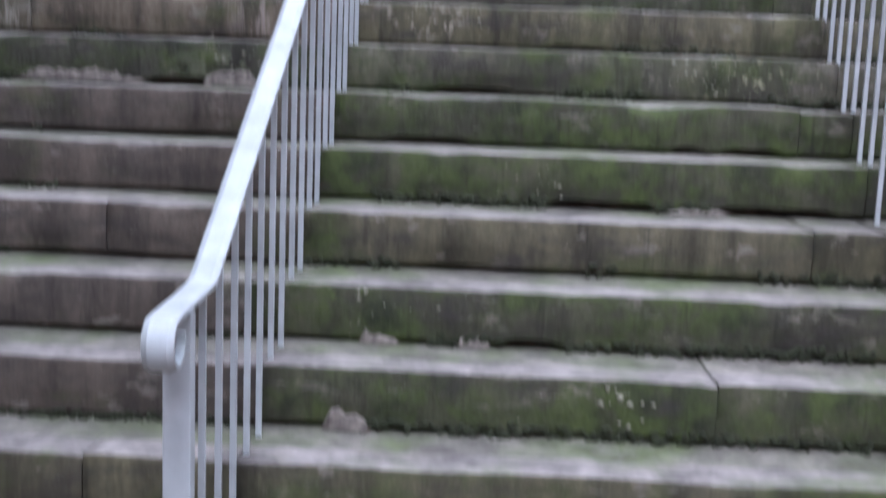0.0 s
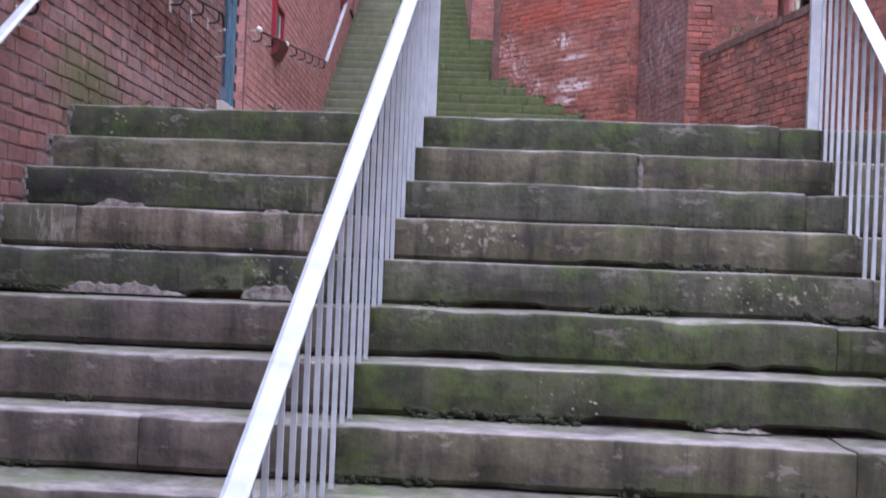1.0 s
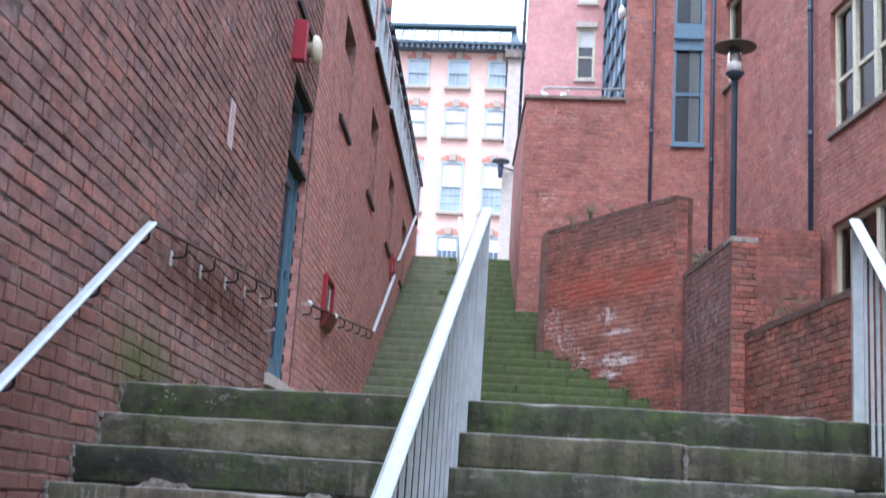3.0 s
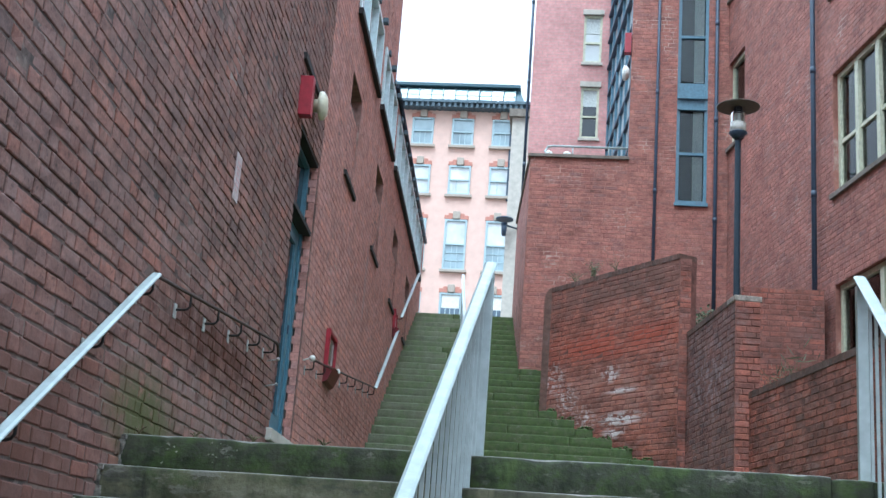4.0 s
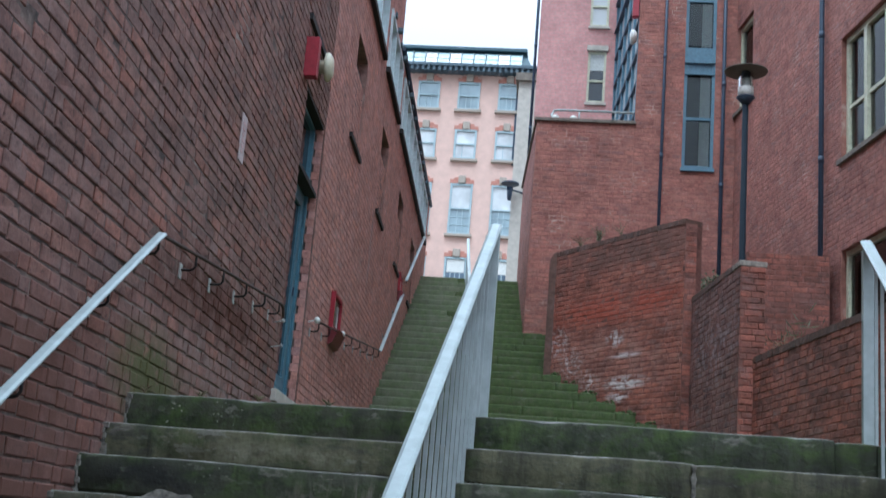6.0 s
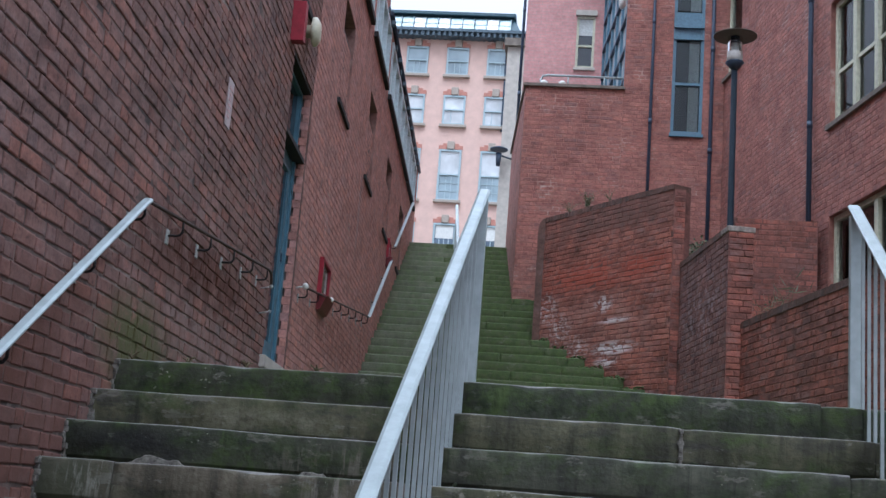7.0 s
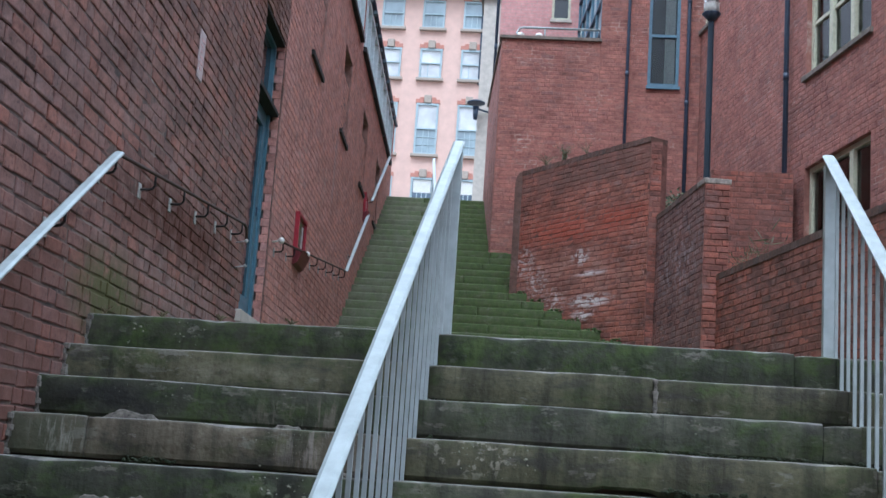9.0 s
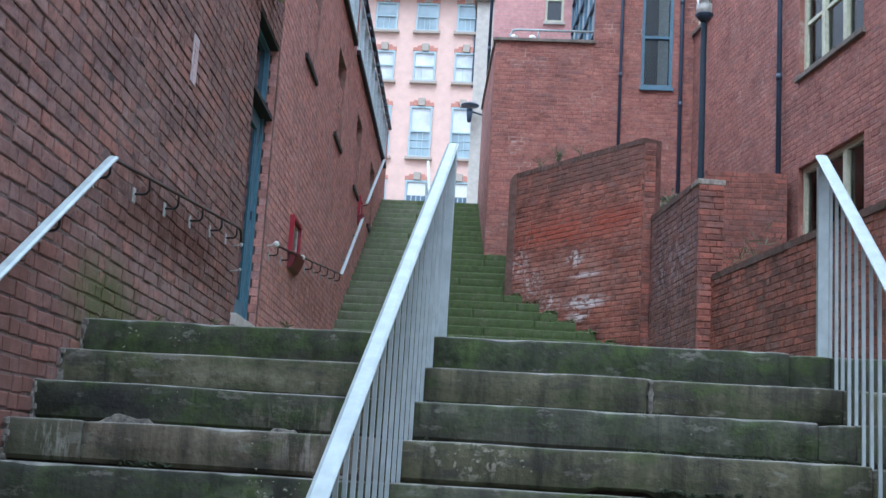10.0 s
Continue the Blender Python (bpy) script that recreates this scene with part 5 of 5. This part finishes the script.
for i, (x, y) in enumerate(((-1.6, 0.12), (-1.3, 0.1), (-0.95, 0.12), (-1.86, 0.05))):
    weed("small tuft of grass in the joint of the top step", x, y, 0.0, 0.06, 8, 20 + i, True)
bm = bmesh.new()
box(bm, -1.86, -1.62, 15.05, 15.3, Z2 + 11 * RISE2 + 0.175, Z2 + 11 * RISE2 + 0.18)
ob = part("paper_scrap", bm, WHITE_WORN)
tagged(ob, "pale scrap of paper lying on the mossy steps", "litter")

# ---- moss in the angles of the steps, and cement patches ----
MOSS_CLUMP = plain("dark_moss", (0.022, 0.03, 0.012), 0.95, 0.0, 0.6, 60)
rnd = random.Random(77)
clumps = []
for k in range(12):
    yk, zk = -k * GOING, -(k + 1) * RISE
    x = left_x(yk) + 0.05
    while x < 3.2:
        x += rnd.uniform(0.003, 0.016)
        if any(g0 - 0.02 < x < g1 + 0.02 for g0, g1 in GAPS.get(k, ())):
            continue
        if noise.noise(Vector((x * 1.7, k * 4.3, 2))) + 0.35 * noise.noise(Vector((x * 7, k * 2.3, 4))) < -0.02:
            continue
        if x < -0.1 and noise.noise(Vector((x * 2.9, k * 6.1, 8))) < 0.12:
            continue
        tall = 1.5 if x > -0.1 and k > 2 else 0.8
        r = rnd.uniform(0.003, 0.0095) * (0.8 + 0.35 * tall)
        m = Matrix.Translation((x, yk + rnd.uniform(-0.012, 0.006), zk + rnd.uniform(0.0, 0.022) * tall)) @ Matrix.Diagonal((rnd.uniform(0.9, 2.2), rnd.uniform(0.5, 0.9), rnd.uniform(0.6, 1.5), 1))
        clumps.append((m, r))
ball = bmesh.new()
bmesh.ops.create_icosphere(ball, subdivisions=1, radius=1.0)
bv, bf = [v.co.copy() for v in ball.verts], [[v.index for v in f.verts] for f in ball.faces]
ball.free()
verts, faces = [], []
for m, r in clumps:
    base = len(verts)
    verts += [m @ (v * r) for v in bv]
    faces += [[base + i for i in f] for f in bf]
me = bpy.data.meshes.new("moss")
me.from_pydata(verts, [], faces)
me.materials.append(MOSS_CLUMP)
moss = new("moss", me)
tagged(moss, "dark green moss clumps in the angles of the stone steps", "moss", kind="stuff")


verts, faces = [], []
for k in range(9):
    yk, zk = Y2 + k * GOING2, Z2 + (k + 1) * RISE2
    for i in range(70):
        y = yk + rnd.uniform(-0.01, GOING2)
        x = 1.689 - 0.7508 * (y - 10.749) - abs(rnd.gauss(0, 0.06)) - 0.005
        if x < -0.25:
            continue
        m = Matrix.Translation((x, y, zk + rnd.uniform(-0.01, 0.05) * (rnd.random() < 0.5))) @ Matrix.Diagonal((rnd.uniform(0.8, 1.8), rnd.uniform(0.8, 1.8), rnd.uniform(0.5, 1.1), 1))
        base, r = len(verts), rnd.uniform(0.007, 0.022)
        verts += [m @ (v * r) for v in bv]
        faces += [[base + i for i in f] for f in bf]
me = bpy.data.meshes.new("moss")
me.from_pydata(verts, [], faces)
me.materials.append(plain("bright_green_moss", (0.07, 0.105, 0.03), 0.95, 0.0, 0.6, 40))
tagged(new("moss", me), "bright green moss banked against the retaining wall", "moss", kind="stuff")


def cement_patch(x0, x1, k, h, seed, mat):
    """A jagged fillet of old cement on the foot of a riser."""
    rr = random.Random(seed)
    bm = bmesh.new()
    n = max(6, int((x1 - x0) / 0.02))
    y, z = -k * GOING, -(k + 1) * RISE
    lows, mids, tops = [], [], []
    for i in range(n + 1):
        x = x0 + (x1 - x0) * i / n
        e = min(1.0, 6.0 * min(i, n - i) / n)
        hh = h * e * max(0.3, 0.7 + 0.6 * noise.noise(Vector((x * 7, seed * 3.1, 1))) + 0.5 * noise.noise(Vector((x * 37, seed * 1.7, 6))))
        lows.append(bm.verts.new((x, y - 0.013 * e - 0.003, z + 0.001)))
        mids.append(bm.verts.new((x + rr.uniform(-0.004, 0.004), y - 0.0095 * e - 0.001, z + hh * 0.75)))
        tops.append(bm.verts.new((x + rr.uniform(-0.006, 0.006), y + 0.012, z + hh)))
    for a, b in ((lows, mids), (mids, tops)):
        for i in range(n):
            bm.faces.new((a[i], a[i + 1], b[i + 1], b[i]))
    ob = part("cement_patch", bm, mat)
    tagged(ob, "jagged pale cement patch at the foot of a stone step", "patch", "cement patches")


CEMENT = plain("old_cement", (0.19, 0.175, 0.15), 0.95, 0.0, 0.75, 34)
for i, (x0, x1, k, h) in enumerate(((-1.52, -1.0, 4, 0.06), (-1.6, -1.33, 2, 0.05), (-0.8, -0.58, 4, 0.07), (-0.08, 0.04, 8, 0.05), (0.86, 1.08, 6, 0.035),
                                    (-0.15, -0.01, 9, 0.06), (-0.85, -0.72, 2, 0.03), (-0.6, -0.45, 3, 0.025), (0.2, 0.3, 8, 0.03))):
    cement_patch(x0, x1, k, h, i, CEMENT)

for k in range(6):
    bm = bmesh.new()
    for i in range(7):
        z = -k * RISE - 0.015 - i * 0.024
        w, x = rnd.uniform(0.012, 0.035), left_x(-k * GOING)
        box(bm, x - 0.02, x + w, -k * GOING - rnd.uniform(0.008, 0.03), -k * GOING + 0.02, z - 0.016, z + 0.009, bevel=0.004)
    ob = part("edge_mortar", bm, CEMENT)
    tagged(ob, "rough pale cement where a step stone meets the brick wall", "mortar", "cement at the step ends")

# lichen spots on the risers, and mortar in an open joint
LICHEN = plain("pale_lichen", (0.2, 0.205, 0.15), 0.95, 0.0, 0.4, 50)
verts, faces = [], []
for k, x0, x1, count in ((4, 0.95, 1.38, 60), (3, -0.1, 0.25, 40), (2, 0.9, 1.1, 18), (4, -0.8, -0.55, 40), (6, 0.0, 0.5, 40), (2, -1.6, -1.2, 30), (3, -1.5, -0.4, 60), (8, -0.1, 0.3, 30), (9, 0.3, 1.3, 40), (0, -1.7, -1.3, 40)):
    seeds = [rnd.uniform(x0, x1) for i in range(4)]
    for i in range(count // 2):
        x, z = rnd.choice(seeds) + rnd.gauss(0, 0.035), -k * RISE - RISE * min(0.92, max(0.12, rnd.gauss(0.4 if k != 3 else 0.3, 0.25)))
        r, base = 0.0018 + 0.006 * rnd.random() ** 3, len(verts)
        y = -k * GOING - 0.0075
        verts.append((x, y - 0.001, z))
        n = 7
        for j in range(n):
            q = r * rnd.uniform(0.4, 1.5)
            verts.append((x + 1.4 * q * math.cos(2 * math.pi * j / n), y + 0.007, z + q * math.sin(2 * math.pi * j / n)))
        faces += [(base, base + 1 + (j + 1) % n, base + 1 + j) for j in range(n)]
me = bpy.data.meshes.new("lichen")
me.from_pydata(verts, [], faces)
me.materials.append(LICHEN)
tagged(new("lichen", me), "small pale lichen spots on the stone risers", "lichen", kind="stuff")
bm = bmesh.new()
for i in range(9):
    z = -RISE - 0.012 - i * 0.017
    w = rnd.uniform(0.006, 0.016)
    box(bm, 0.78 - w, 0.78 + w * 0.8, -GOING - 0.009 - rnd.uniform(0, 0.006), -GOING + 0.02, z - 0.012, z + 0.007, bevel=0.003)
ob = part("joint_mortar", bm, CEMENT)
tagged(ob, "lumpy white mortar in an open joint between step stones", "mortar")

# ---- bricks, last ----
left_bricks = lay_bricks(LEFT, -2.6, 4.96, FLOOR_Z, 10.0, holes, 2)
far_bricks = lay_bricks(LEFT, 4.97, 11.0, FLOOR_Z, 10.0, holes, 2) + lay_bricks(LEFT, 11.0, 19.6, 0.29, 6.54, holes, 2)
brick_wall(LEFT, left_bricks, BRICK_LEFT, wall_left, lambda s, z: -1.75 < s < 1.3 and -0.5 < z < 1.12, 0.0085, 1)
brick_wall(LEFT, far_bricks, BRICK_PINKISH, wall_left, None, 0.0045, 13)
SUNK = Plane(*LEFT.at(0, -0.03, 0)[:2], -3.3, 1)
for r in RECESSES:
    brick_wall(SUNK, lay_bricks(SUNK, r[0], r[1], r[2] + 0.02, r[3] - 0.3, (), 2), BRICK_PINKISH, wall_left, None, 0.005, 9)
brick_wall(LOW, lay_bricks(LOW, -3.0, 3.0, 0.005, 1.73, ()), BRICK_OLD, wall_low, lambda s, z: -1.2 < s and z > 0.6, 0.006, 2)
brick_wall(PIER, lay_bricks(PIER, 0, 2.9, 0.565, 2.89, ()), BRICK_SOOT, wall_pier, lambda s, z: s < 2.0 and z > 0.9, 0.006, 3)
PIER_FRONT = Plane(2.14, 8.5, 86, 1)
brick_wall(PIER_FRONT, lay_bricks(PIER_FRONT, 0, 0.3, 0.565, 2.89, ()), BRICK_OLD, wall_pier, None, 0.006, 4)
RETAIN_END = Plane(1.689, 10.749, 80, 1)
bm = bmesh.new()
RETAIN_END.box(bm, 0, 0.16, -0.3, 0, 0.6, 4.0)
part("end_bed", bm, MORTAR_RED, wall_retain)
brick_wall(RETAIN_END, lay_bricks(RETAIN_END, 0, 0.16, 0.6, 4.0, ()), BRICK_OLD, wall_retain, None, 0.006, 5)
brick_wall(RETAIN, lay_bricks(RETAIN, 0, 3.0, 1.0, 4.0, ()), BRICK_SALT, wall_retain, lambda s, z: 0.2 < s < 2.6 and 1.5 < z < 3.8, 0.0075, 6)
for pl, s0, s1, z0, z1, hh in ((FRONT, 1.1, 2.9, 1.0, 12.5, [BLUE]), (FRONT, -0.65, 1.1, 2.0, 7.0, ()), (SIDE, 0.0, 4.3, 2.0, 7.0, ())):
    brick_wall(pl, lay_bricks(pl, s0, s1, z0, z1, hh), BRICK_RIGHT, wall_north, None, 0.003, 11)
LOWER_BLOCK = Plane(2.5, 10.6, 90, 1)
brick_wall(LOWER_BLOCK, lay_bricks(LOWER_BLOCK, 0, 1.1, 0.6, 3.6, ()), BRICK_OLD, wall_east, None, 0.0025, 12)
brick_wall(FACADE, lay_bricks(FACADE, -9.0, 0.25, 0.5, 12.5, FACADE_HOLES), BRICK_RIGHT, wall_east, lambda s, z: s < -4.4 and 2.4 < z < 5.4, 0.0035, 7)
